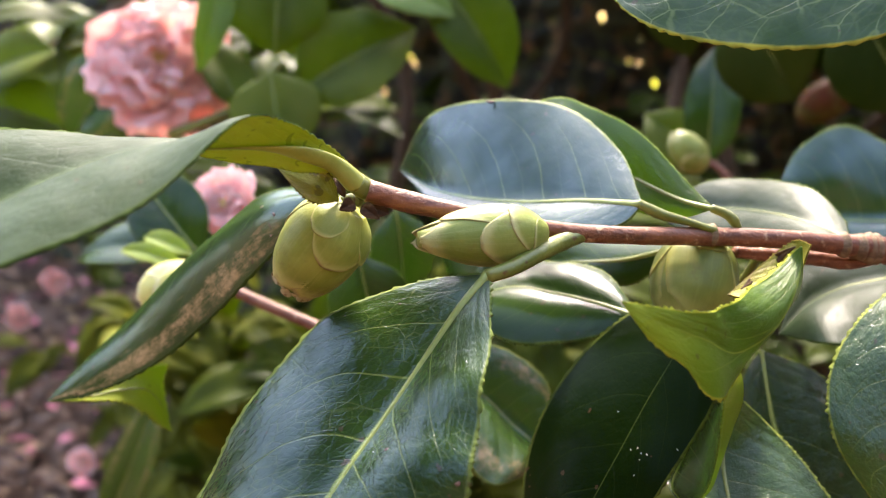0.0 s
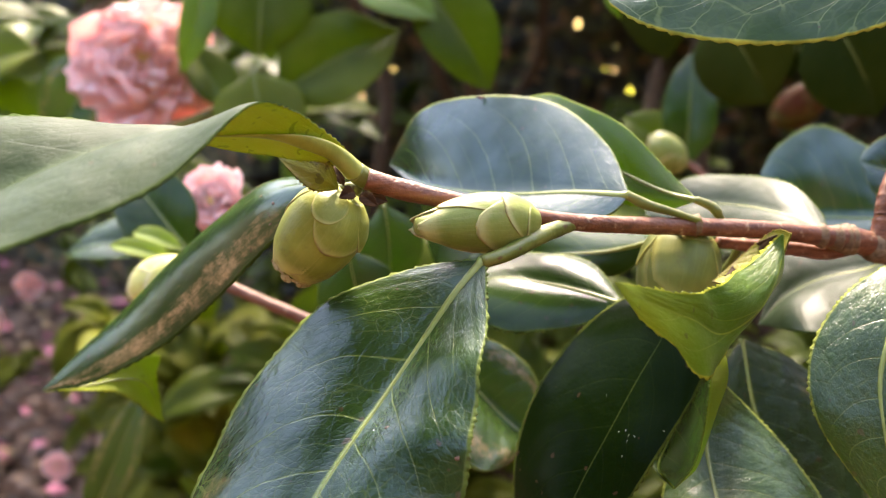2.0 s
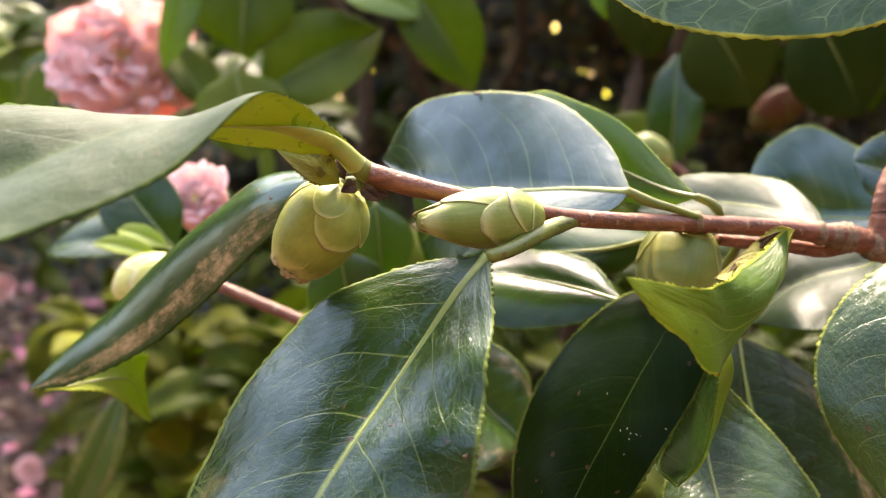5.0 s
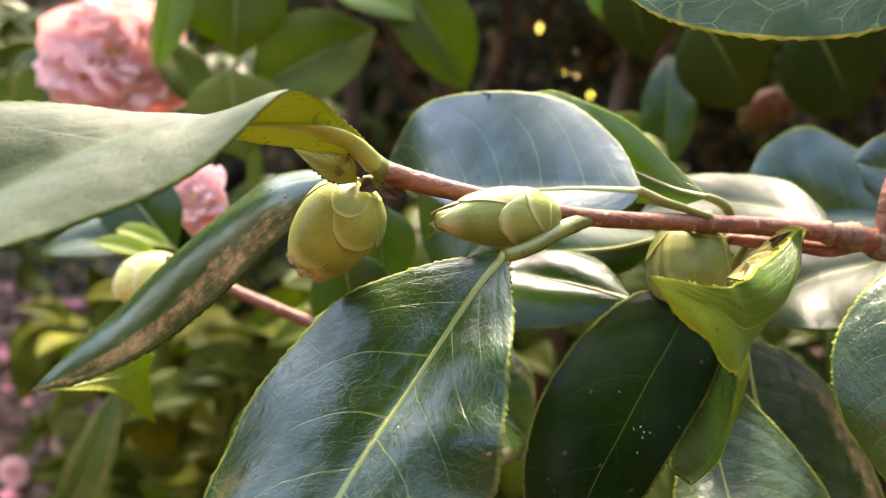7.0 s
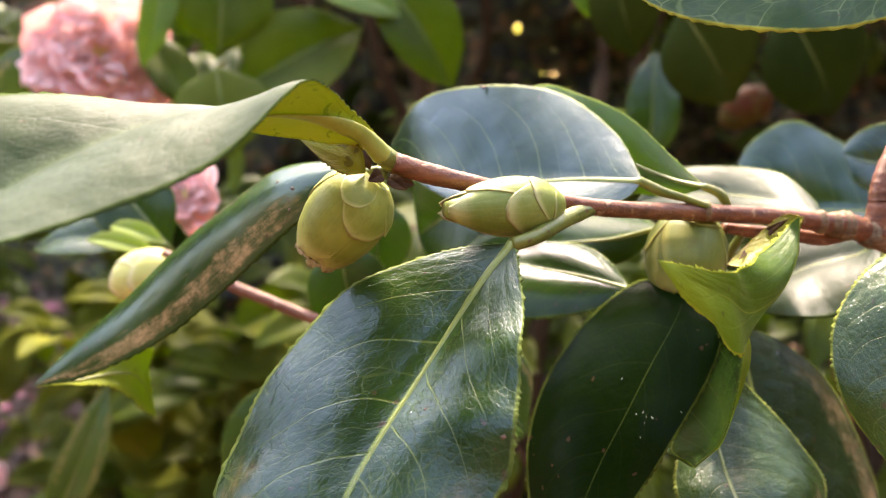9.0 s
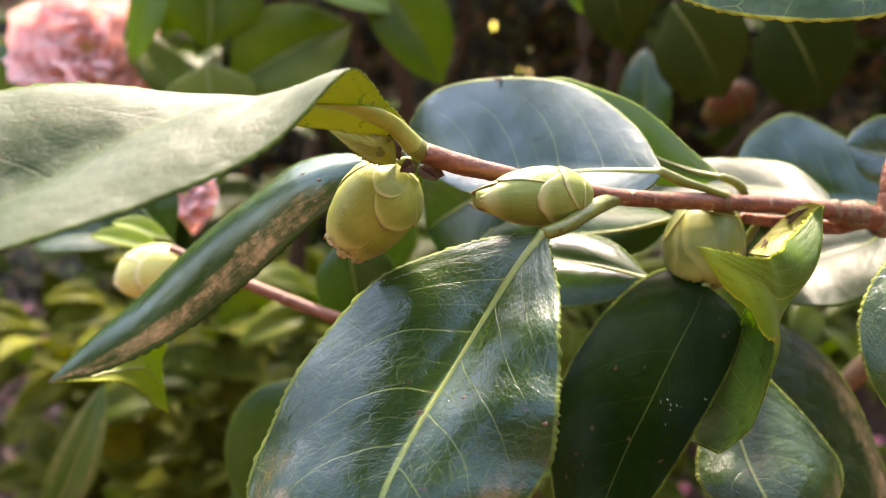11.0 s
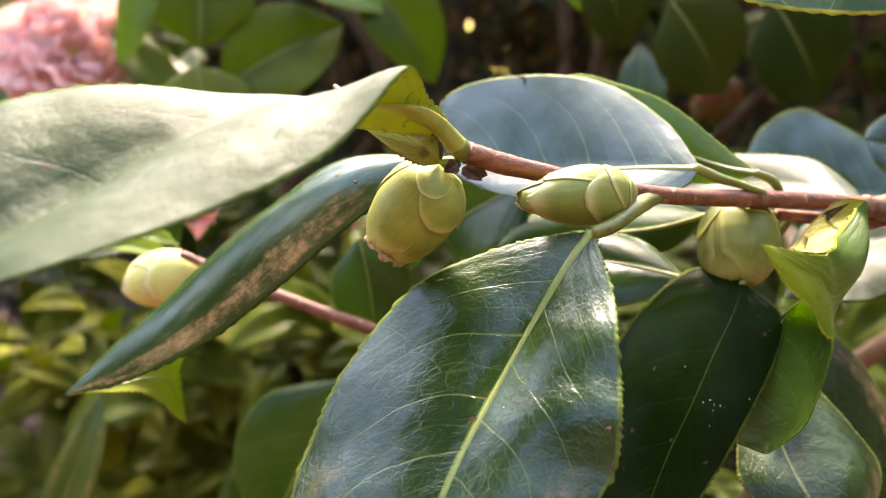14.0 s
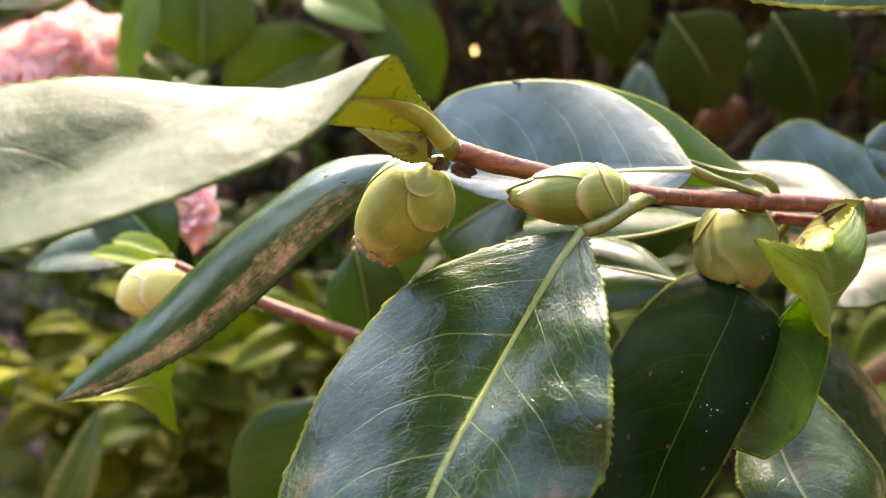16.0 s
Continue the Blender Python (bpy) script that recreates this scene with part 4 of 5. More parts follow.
# small torn leaf, folded, light green below
torn = rib_leaf(branch, [(0.0661, 0.1652, 0.8094),
    ((0.0633, 0.1647, 0.8069), (0.0655, 0.1633, 0.8056), (0.0673, 0.1675, 0.8023)),
    ((0.0564, 0.1572, 0.8046), (0.0618, 0.1564, 0.8019), (0.0643, 0.1635, 0.7979)),
    ((0.0488, 0.1472, 0.8044), (0.0565, 0.1505, 0.7979), (0.0570, 0.1567, 0.7939)),
    ((0.0436, 0.1414, 0.8046), (0.0491, 0.1462, 0.7956), (0.0478, 0.1440, 0.7904)),
    ((0.0380, 0.1367, 0.8058), (0.0412, 0.1385, 0.8008), (0.0430, 0.1372, 0.7913)),
    ((0.0330, 0.1342, 0.8073), (0.0344, 0.1345, 0.8043), (0.0377, 0.1348, 0.7975)),
    ((0.0296, 0.1335, 0.8080), (0.0304, 0.1331, 0.8064), (0.0317, 0.1332, 0.8025)),
    (0.0268, 0.1328, 0.8088)], facing=(0, 1, 0.2), top=LEAF_TOP, under=LEAF_TORN, seed=17, teeth=30, camber=-0.05, ruffle=0.08, rib=0.0, bite=0.0009, thick=0.0002, label="torn folded leaf, fresh yellow-green below")
rib_leaf(torn, [(0.0441, 0.1464, 0.7957),
    ((0.0559, 0.1754, 0.7814), (0.0559, 0.1745, 0.7817), (0.0452, 0.1400, 0.7905)),
    ((0.0532, 0.1772, 0.7713), (0.0532, 0.1744, 0.7724), (0.0455, 0.1405, 0.7839)),
    ((0.0491, 0.1780, 0.7607), (0.0492, 0.1742, 0.7620), (0.0461, 0.1437, 0.7762)),
    ((0.0475, 0.1776, 0.7545), (0.0476, 0.1747, 0.7554), (0.0460, 0.1473, 0.7694)),
    (0.0467, 0.1592, 0.7589)], facing=(0, 1, 0.2), top=LEAF_TOP, under=LEAF_LOBE, seed=18, teeth=34, camber=-0.10, rib=0.0, name="folded_half", label="light green folded half with dark teeth")
rib_leaf(torn, [(0.0688, 0.1748, 0.8070), ((0.0676, 0.1812, 0.8038), (0.0679, 0.1811, 0.8032), (0.0679, 0.1799, 0.8028)), ((0.0640, 0.1814, 0.8003), (0.0644, 0.1812, 0.7997), (0.0645, 0.1801, 0.7993)), (0.0582, 0.1728, 0.7989)],
         top=DRY, under=DRY, seed=23, teeth=26, bite=0.002, camber=0.1, rib=0.0, name="withered_edge", label="brown withered edge")
rib_leaf(torn, [(0.0701, 0.1710, 0.8082),
    ((0.0704, 0.1808, 0.8064), (0.0704, 0.1780, 0.8033), (0.0667, 0.1692, 0.8010)),
    ((0.0649, 0.1807, 0.8018), (0.0644, 0.1781, 0.7996), (0.0597, 0.1665, 0.7987)),
    (0.0561, 0.1744, 0.7973)], facing=(0, -1, 0.2), top=LEAF_MOTTLED, under=LEAF_MOTTLED, seed=19, teeth=22, camber=-0.05, rib=0.0, name="back_half", label="back half of the torn leaf, brown along its edge")
# leaf under the round bud, the shade on it painted as very dark green
shaded_leaf = rib_leaf(branch, [(0.0522, 0.1854, 0.7874),
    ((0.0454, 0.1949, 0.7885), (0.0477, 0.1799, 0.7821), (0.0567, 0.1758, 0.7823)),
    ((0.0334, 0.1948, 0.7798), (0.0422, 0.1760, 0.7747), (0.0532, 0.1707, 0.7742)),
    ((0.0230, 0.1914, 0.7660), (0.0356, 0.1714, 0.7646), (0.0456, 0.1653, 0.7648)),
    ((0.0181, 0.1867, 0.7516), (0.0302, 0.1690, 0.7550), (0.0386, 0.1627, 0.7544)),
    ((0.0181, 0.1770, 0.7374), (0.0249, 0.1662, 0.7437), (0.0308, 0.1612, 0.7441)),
    (0.0189, 0.1623, 0.7320)], seed=20, camber=0.05, rib=0.0, top=LEAF_DARK_SHADE, label="hanging leaf painted very dark for shade, with a thin pale vein", stalk=[(0.0714, 0.1999, 0.8001), (0.0691, 0.2057, 0.7904), (0.0614, 0.2002, 0.7850)])
# flat pale leaf behind the twig
rib_leaf(branch, [(0.0932, 0.2063, 0.8011),
    ((0.0960, 0.2172, 0.8037), (0.0897, 0.2148, 0.8021), (0.0860, 0.2080, 0.7996)),
    ((0.0934, 0.2328, 0.8082), (0.0854, 0.2292, 0.8019), (0.0811, 0.2195, 0.7961)),
    ((0.0856, 0.2531, 0.8069), (0.0805, 0.2452, 0.8001), (0.0759, 0.2331, 0.7928)),
    ((0.0749, 0.2646, 0.8036), (0.0732, 0.2570, 0.7977), (0.0704, 0.2451, 0.7914)),
    (0.0643, 0.2662, 0.7932)], seed=22, top=LEAF_GLARE, camber=0.08, rib=0.0005, label="flat leaf, whitish with glare")

# scales of the buds: where each ends, how far it reaches round, and which way it looks
FAT_SCALES = [(1.0, 95, -130, 2.5), (1.0, 90, 160, 2.5), (1.0, 88, -60, 2.2), (0.99, 92, 45, 2.2), (0.60, 50, 110, 2.0), (0.52, 62, -32, 2.2), (0.40, 42, -88, 2.0), (0.28, 40, 12, 2.0), (0.20, 50, 190, 2.0)]
SLIM_SCALES = [(1.0, 100, -150, 2.5), (1.0, 95, 140, 2.2), (0.99, 100, -20, 2.2), (0.82, 80, 78, 1.8), (0.80, 70, -140, 1.8), (0.60, 82, -12, 2.0), (0.56, 78, 170, 2.0), (0.36, 88, 26, 2.2), (0.34, 100, 200, 2.6), (0.17, 100, -32, 3.0), (0.16, 100, 150, 3.0)]
ROUND_SCALES = [(1.0, 105, 60, 2.5), (1.0, 105, 240, 2.5), (1.0, 95, 150, 2.5), (0.99, 95, -25, 2.5), (0.62, 60, -75, 2.0), (0.55, 55, 100, 2.0), (0.30, 60, 10, 2.0)]
fat_base, fat_end = Vector((-0.0175, 0.1704, 0.8157)), Vector((-0.0291, 0.1719, 0.8000))
bud(branch, fat_base, fat_end, 0.0078, BUD_GREEN, FAT_SCALES, shape=BUD_FULL, seed=3, label="fat drooping flower bud, green scales with brown rims")
bud(branch, (0.0193, 0.1706, 0.8108), (-0.0050, 0.1624, 0.8112), 0.0056, BUD, SLIM_SCALES, shape=BUD_SLIM, seed=8, gap=0.00026, label="slender pointed flower bud, yellow-green")
bud(branch, (0.0578, 0.2003, 0.8019), (0.0517, 0.1881, 0.7860), 0.0091, BUD_DULL, ROUND_SCALES, shape=BUD_BALL, gap=0.0002, seed=6, label="round green flower bud under the twig")
for i, (a, b) in enumerate((((-0.0184, 0.1702, 0.8175), (-0.0209, 0.1744, 0.8222)), ((-0.0151, 0.1678, 0.8164), (-0.0116, 0.1653, 0.8144)), ((-0.0162, 0.1670, 0.8171), (-0.0189, 0.1647, 0.8162)), ((-0.0137, 0.1697, 0.8157), (-0.0099, 0.1685, 0.8148)))):
    rib_leaf(branch, oval_points(a, b, (0, -1, 0.3), 0.0024, 0.15, 0.4), top=DRY, under=DRY, teeth=8, seed=30 + i, rib=0, name="dry_bract", label="shrivelled brown bract")
rib_leaf(branch, [(-0.0194, 0.1681, 0.8173), ((-0.0207, 0.1663, 0.8224), (-0.0219, 0.1647, 0.8201), (-0.0233, 0.1651, 0.8176)), ((-0.0256, 0.1686, 0.8233), (-0.0262, 0.1681, 0.8213), (-0.0269, 0.1686, 0.8192)), (-0.0321, 0.1756, 0.8228)],
         facing=(0, 1, 0.3), top=LEAF_MOTTLED, under=LEAF_MOTTLED, seed=36, teeth=20, rib=0.0, name="young_leaf", label="small yellowish young leaf with brown flecks")

way = (fat_end - fat_base).normalized()
ring_x = way.orthogonal().normalized()
ring_y = way.cross(ring_x)
for i in range(16):
    out = ring_x * math.cos(i * 0.3927) + ring_y * math.sin(i * 0.3927)
    p = fat_end - way * 0.0006 + out * 0.0044
    tip = p + way * (0.0013 + 0.0005 * math.sin(3.7 * i)) - out * 0.0003
    rib_leaf(branch, oval_points(tuple(p), tuple(tip), tuple(out), 0.0022, 0.1, 0.1), top=STRAW, under=STRAW, facing=tuple(out), teeth=6, seed=80 + i, rib=0, thick=0.00012, name="frayed_tip", label="dry straw-coloured scale tip")
part("twig_stub", tube([(-0.0381, 0.1735, 0.8311), (-0.0374, 0.1725, 0.8305), (-0.0365, 0.1712, 0.8298)], [0.0004, 0.0005, 0.0006], 8, k=12, seed=2, rough=0.3), STRAW, branch, "pale broken stub", at=(-0.0365, 0.1712, 0.8298))
part("scar", tube([(0.0108, 0.2331, 0.8302), (0.0119, 0.2330, 0.8298), (0.0131, 0.2341, 0.8300)], [0.00015, 0.0004, 0.00015], 8, k=9, seed=3, rough=0.3), BROWN_SCAR, branch, "small brown scar on a leaf's rim", at=(0.0119, 0.2330, 0.8298))


def spots(leaf, places, normal, material, long, wide, name, label, seed):
    """Small raised specks on a blade, each a shallow lens."""
    rng = random.Random(seed)
    n = Vector(normal).normalized()
    for p in places:
        a = n.orthogonal().normalized()
        a.rotate(Matrix.Rotation(rng.uniform(-0.7, 0.7) + 0.9, 3, n))
        b = n.cross(a)
        l, w = long * rng.uniform(0.6, 1.2), wide * rng.uniform(0.7, 1.3)
        c = Vector(p) + n * 0.00005
        ring = [c + a * (l * math.cos(k * 0.785)) * rng.uniform(0.8, 1.1) + b * (w * math.sin(k * 0.785)) * rng.uniform(0.7, 1.2) for k in range(8)]
        verts = ring + [c + n * 0.00008, c - n * 0.0002]
        faces = [(k, (k + 1) % 8, 8) for k in range(8)] + [((k + 1) % 8, k, 9) for k in range(8)]
        part(name, mesh_of(name, verts, faces), material, leaf, label, at=p)


PALE_SPECK = plain_noise("pale_speck", (0.55, 0.56, 0.48), (0.75, 0.76, 0.68), 900, 0.5, 0.0001)
BROWN_SPECK = plain_noise("brown_speck", (0.09, 0.045, 0.022), (0.17, 0.09, 0.045), 900, 0.6, 0.0001)
spots(shaded_leaf, [(0.0396, 0.1691, 0.7657), (0.0378, 0.1704, 0.7658), (0.0391, 0.1700, 0.7664), (0.0406, 0.1684, 0.7658), (0.0392, 0.1685, 0.7647), (0.0463, 0.1671, 0.7675), (0.0363, 0.1773, 0.7711), (0.0380, 0.1672, 0.7619)],
      (-0.47, -0.67, 0.57), PALE_SPECK, 0.00026, 0.00006, "scratch", "tiny pale scratch", 3)
spots(big_leaf, [(-0.0093, 0.1405, 0.7806), (0.0023, 0.1296, 0.7803)], (-0.5, -0.55, 0.65), BROWN_SPECK, 0.0006, 0.0005, "brown_spot", "small brown spot", 4)
spots(big_leaf, [(-0.0117, 0.1426, 0.7792)], (-0.63, -0.25, 0.74), PALE_SPECK, 0.00022, 0.0002, "speck", "white speck", 5)
spots(hang, [(-0.0373, 0.1866, 0.8124), (-0.0340, 0.1817, 0.8119), (-0.0347, 0.1815, 0.8075)], (-0.67, -0.6, 0.4), BROWN_SPECK, 0.0006, 0.0003, "brown_spot", "small brown spot", 6)
spots(hang, [(-0.0831, 0.2137, 0.7688), (-0.0816, 0.2123, 0.7681)], (-0.55, -0.78, 0.3), DRY, 0.0004, 0.00025, "dark_speck", "dark speck", 7)

# ---- the rest of the shrub ----
shrub = thing("camellia_shrub", (0.25, 0.75, 0.0), "tall dense camellia shrub with dark glossy leaves", "shrub")


def plain_leaf(base, tip, facing, width, seed, bend=0.08, fold=0.25, droop=0.05, top=LEAF_TOP, under=LEAF_UNDER, label=""):
    return rib_leaf(shrub, oval_points(base, tip, facing, width, bend, fold, droop), top=top, under=under, facing=facing, seed=seed, teeth=36, rib=0.0006, label=label)


rib_leaf(shrub, [(0.0909, 0.1583, 0.8567),
    ((0.0797, 0.1566, 0.8499), (0.0828, 0.1657, 0.8616), (0.0870, 0.1776, 0.8760)), ((0.0680, 0.1588, 0.8460), (0.0710, 0.1702, 0.8629), (0.0754, 0.1855, 0.8831)),
    ((0.0561, 0.1627, 0.8452), (0.0593, 0.1766, 0.8639), (0.0628, 0.1920, 0.8843)), ((0.0446, 0.1713, 0.8467), (0.0475, 0.1825, 0.8628), (0.0508, 0.1944, 0.8775)),
    ((0.0354, 0.1774, 0.8506), (0.0388, 0.1859, 0.8599), (0.0412, 0.1944, 0.8690)), (0.0293, 0.1876, 0.8584)], top=LEAF_LIT, seed=40, camber=0.05, teeth=27, bite=0.0006, label="leaf hanging from above with netted veins")
rib_leaf(shrub, [(0.0852, 0.1545, 0.8083),
    ((0.0744, 0.1529, 0.8017), (0.0781, 0.1438, 0.7986), (0.0824, 0.1386, 0.8023)), ((0.0668, 0.1486, 0.7929), (0.0749, 0.1396, 0.7898), (0.0830, 0.1339, 0.7920)),
    ((0.0647, 0.1424, 0.7846), (0.0747, 0.1354, 0.7813), (0.0817, 0.1294, 0.7819)), ((0.0684, 0.1383, 0.7763), (0.0761, 0.1324, 0.7734), (0.0826, 0.1274, 0.7739)), (0.0784, 0.1290, 0.7637)], top=LEAF_WRINKLED, seed=41, camber=0.06)
rib_leaf(shrub, [(0.1480, 0.2415, 0.8059),
    ((0.1412, 0.2502, 0.8199), (0.1400, 0.2452, 0.8084), (0.1387, 0.2407, 0.7987)), ((0.1303, 0.2520, 0.8191), (0.1303, 0.2474, 0.8088), (0.1300, 0.2432, 0.8003)),
    ((0.1241, 0.2530, 0.8149), (0.1247, 0.2497, 0.8100), (0.1236, 0.2461, 0.8036)), (0.1218, 0.2521, 0.8113)], seed=42, top=LEAF_SMOOTH)
rib_leaf(shrub, [(0.1643, 0.2890, 0.7856),
    ((0.1599, 0.3023, 0.8018), (0.1536, 0.2932, 0.7858), (0.1516, 0.2873, 0.7786)), ((0.1489, 0.3095, 0.8098), (0.1431, 0.2982, 0.7851), (0.1408, 0.2907, 0.7758)),
    ((0.1358, 0.3149, 0.8149), (0.1322, 0.3032, 0.7848), (0.1304, 0.2970, 0.7762)), ((0.1229, 0.3170, 0.8069), (0.1223, 0.3080, 0.7873), (0.1215, 0.3042, 0.7803)), (0.1165, 0.3143, 0.7959)], seed=43, top=LEAF_SMOOTH)
rib_leaf(shrub, [(0.0434, 0.1953, 0.7859),
    ((0.0389, 0.2135, 0.7910), (0.0345, 0.2027, 0.7869), (0.0361, 0.1953, 0.7819)), ((0.0274, 0.2197, 0.7920), (0.0262, 0.2090, 0.7873), (0.0275, 0.1968, 0.7794)),
    ((0.0165, 0.2234, 0.7895), (0.0158, 0.2132, 0.7875), (0.0151, 0.2006, 0.7781)), (0.0022, 0.2102, 0.7838)], seed=44, top=LEAF_SHEEN, label="glossy leaf with a bright patch of sky")
rib_leaf(shrub, [(0.0535, 0.2086, 0.7981),
    ((0.0498, 0.2288, 0.7975), (0.0435, 0.2177, 0.7930), (0.0457, 0.2134, 0.7882)), ((0.0331, 0.2434, 0.7945), (0.0318, 0.2320, 0.7885), (0.0312, 0.2269, 0.7845)),
    ((0.0182, 0.2484, 0.7900), (0.0207, 0.2394, 0.7850), (0.0203, 0.2348, 0.7831)), (0.0086, 0.2431, 0.7832)], seed=45, top=LEAF_SHEEN)
rib_leaf(shrub, [(0.0024, 0.2345, 0.7570),
    ((0.0120, 0.2438, 0.7614), (0.0119, 0.2375, 0.7483), (0.0048, 0.2131, 0.7454)), ((0.0234, 0.2465, 0.7556), (0.0191, 0.2385, 0.7402), (0.0104, 0.2092, 0.7380)),
    ((0.0309, 0.2460, 0.7455), (0.0256, 0.2390, 0.7339), (0.0181, 0.2162, 0.7346)), (0.0290, 0.2399, 0.7292)], seed=46, top=LEAF_WORN)
rib_leaf(shrub, [(0.0776, 0.2124, 0.7717),
    ((0.0723, 0.2080, 0.7665), (0.0781, 0.2070, 0.7624), (0.0929, 0.2178, 0.7644)), ((0.0693, 0.2009, 0.7545), (0.0794, 0.2027, 0.7536), (0.1062, 0.2171, 0.7535)),
    ((0.0706, 0.1932, 0.7404), (0.0850, 0.1972, 0.7396), (0.1144, 0.2111, 0.7377)), ((0.0781, 0.1881, 0.7282), (0.0927, 0.1916, 0.7258), (0.1168, 0.2034, 0.7232)), (0.1048, 0.1925, 0.7125)], seed=47, top=LEAF_BROWNED)
rib_leaf(shrub, [(0.0624, 0.1866, 0.7718),
    ((0.0573, 0.1882, 0.7616), (0.0608, 0.1845, 0.7591), (0.0728, 0.1904, 0.7620)), ((0.0513, 0.1796, 0.7519), (0.0605, 0.1762, 0.7508), (0.0822, 0.1847, 0.7518)),
    ((0.0499, 0.1694, 0.7440), (0.0610, 0.1666, 0.7454), (0.0858, 0.1762, 0.7422)), (0.0674, 0.1585, 0.7333)], seed=48, top=LEAF_WRINKLED)
rib_leaf(shrub, [(0.1166, 0.2178, 0.7934),
    ((0.1189, 0.2331, 0.7930), (0.1144, 0.2235, 0.7875), (0.1072, 0.2030, 0.7828)), ((0.1095, 0.2427, 0.7899), (0.1045, 0.2305, 0.7824), (0.0994, 0.2055, 0.7762)),
    ((0.0998, 0.2456, 0.7851), (0.0969, 0.2332, 0.7768), (0.0912, 0.2092, 0.7746)), (0.0880, 0.2294, 0.7699)], seed=49, top=LEAF_GLARE, label="leaf half white with glare")
# leaves between and behind the buds
plain_leaf((0.0222, 0.2506, 0.8012), (-0.0026, 0.2764, 0.7804), (-0.2, -1, 0.5), 0.036, 50)
plain_leaf((-0.0268, 0.2810, 0.7782), (-0.0215, 0.2832, 0.7459), (0.2, -1, 0.3), 0.026, 51)
plain_leaf((-0.0154, 0.2942, 0.7901), (-0.0131, 0.2967, 0.7586), (0.3, -1, 0.2), 0.022, 52)
plain_leaf((-0.0306, 0.3242, 0.7150), (-0.0597, 0.3147, 0.6564), (-0.1, -1, 0.5), 0.05, 53)
# side sprig with a pale bud
part("twig", tube([(-0.0806, 0.2801, 0.7748), (-0.0624, 0.2760, 0.7665), (-0.0413, 0.2719, 0.7584), (-0.0146, 0.2672, 0.7477), (0.0140, 0.2769, 0.7205)], [0.0012, 0.0018, 0.0018, 0.0019, 0.0022], 12, k=50, seed=9, rough=0.08), TWIG_RED, shrub, "thin reddish twig")
bud(shrub, (-0.0762, 0.2862, 0.7683), (-0.1000, 0.2898, 0.7616), 0.0086, BUD_PALE, SLIM_SCALES[:6], shape=BUD_EGG, seed=12, label="pale yellow-green flower bud")
for i, (a, b) in enumerate((((-0.0841, 0.3020, 0.7724), (-0.1065, 0.3172, 0.7761)), ((-0.0851, 0.2953, 0.7702), (-0.1126, 0.3096, 0.7732)))):
    plain_leaf(a, b, (-0.2, -0.8, 0.8), 0.0062, 55 + i, fold=0.5, under=LEAF_FRESH, top=LEAF_NEW, label="narrow fresh leaf just unfolding")
plain_leaf((-0.0862, 0.3213, 0.7666), (-0.1163, 0.3430, 0.7961), (0.2, -1, 0.1), 0.028, 58, fold=0.12, top=LEAF_TOP)
plain_leaf((-0.0972, 0.3347, 0.7647), (-0.1451, 0.3513, 0.7606), (0, -0.6, 1), 0.024, 59, top=LEAF_TOP)
plain_leaf((-0.0799, 0.3264, 0.7587), (-0.0989, 0.3428, 0.7738), (0.2, -1, -0.3), 0.018, 57, fold=0.1, top=LEAF_DARK_SHADE)
# sprig above, half a metre off
K2 = (-0.0993, 0.5513, 0.8207)
part("twig", tube([(-0.1616, 0.5450, 0.7833), (-0.1211, 0.5471, 0.7996), K2, (-0.0943, 0.5525, 0.8255)], [0.003, 0.0028, 0.0024, 0.0015], 10, k=30), STALK, shrub)
plain_leaf((-0.0876, 0.5478, 0.8068), (-0.0154, 0.5607, 0.8461), (0.1, -1, 0.5), 0.055, 60, top=LEAF_FAR)
plain_leaf((-0.0982, 0.5512, 0.8288), (-0.0948, 0.5717, 0.8901), (0, -1, 0.2), 0.06, 61, top=LEAF_FAR)
plain_leaf((-0.0993, 0.5391, 0.8213), (-0.0898, 0.5166, 0.7724), (0.1, -1, 0.15), 0.052, 62, bend=0.02, fold=0.05, droop=0.02, top=LEAF_FAR)
plain_leaf((-0.0047, 0.5677, 0.8739), (0.0411, 0.5620, 0.8101), (0.3, -1, 0.3), 0.05, 63, top=LEAF_FAR)
plain_leaf((-0.0410, 0.5616, 0.8705), (0.0068, 0.5469, 0.8528), (0, -0.8, 0.7), 0.035, 64, top=LEAF_UNDER)
plain_leaf((-0.1263, 0.5536, 0.8796), (-0.1376, 0.5285, 0.8203), (0.5, -1, 0.2), 0.02, 65, top=LEAF_UNDER)
plain_leaf((-0.1171, 0.5432, 0.7967), (-0.1449, 0.5596, 0.8416), (0.8, -1, 0.3), 0.03, 66, top=LEAF_FAR)
plain_leaf((-0.2002, 0.6023, 0.8268), (-0.2440, 0.5983, 0.7694), (-0.1, -1, 0.3), 0.05, 67, top=LEAF_WORN)
plain_leaf((-0.2472, 0.6032, 0.8303), (-0.3102, 0.6080, 0.8086), (0, -0.7, 0.7), 0.045, 68, top=LEAF_FAR)
plain_leaf((-0.2440, 0.6009, 0.7801), (-0.3079, 0.6155, 0.7970), (0, -1, 0.5), 0.05, 69, top=LEAF_FAR)
plain_leaf((-0.1640, 0.4044, 0.6120), (-0.1350, 0.4106, 0.6790), (0.6, -0.7, 0.9), 0.020, 71, top=LEAF_WORN)
plain_leaf((0.1364, 0.4741, 0.7758), (0.1423, 0.4933, 0.8362), (-0.2, -1, 0.2), 0.028, 72, top=LEAF_TOP)
plain_leaf((0.1355, 0.4765, 0.7770), (0.1068, 0.4929, 0.8016), (-0.2, -1, 0.5), 0.03, 73, top=LEAF_FAR)
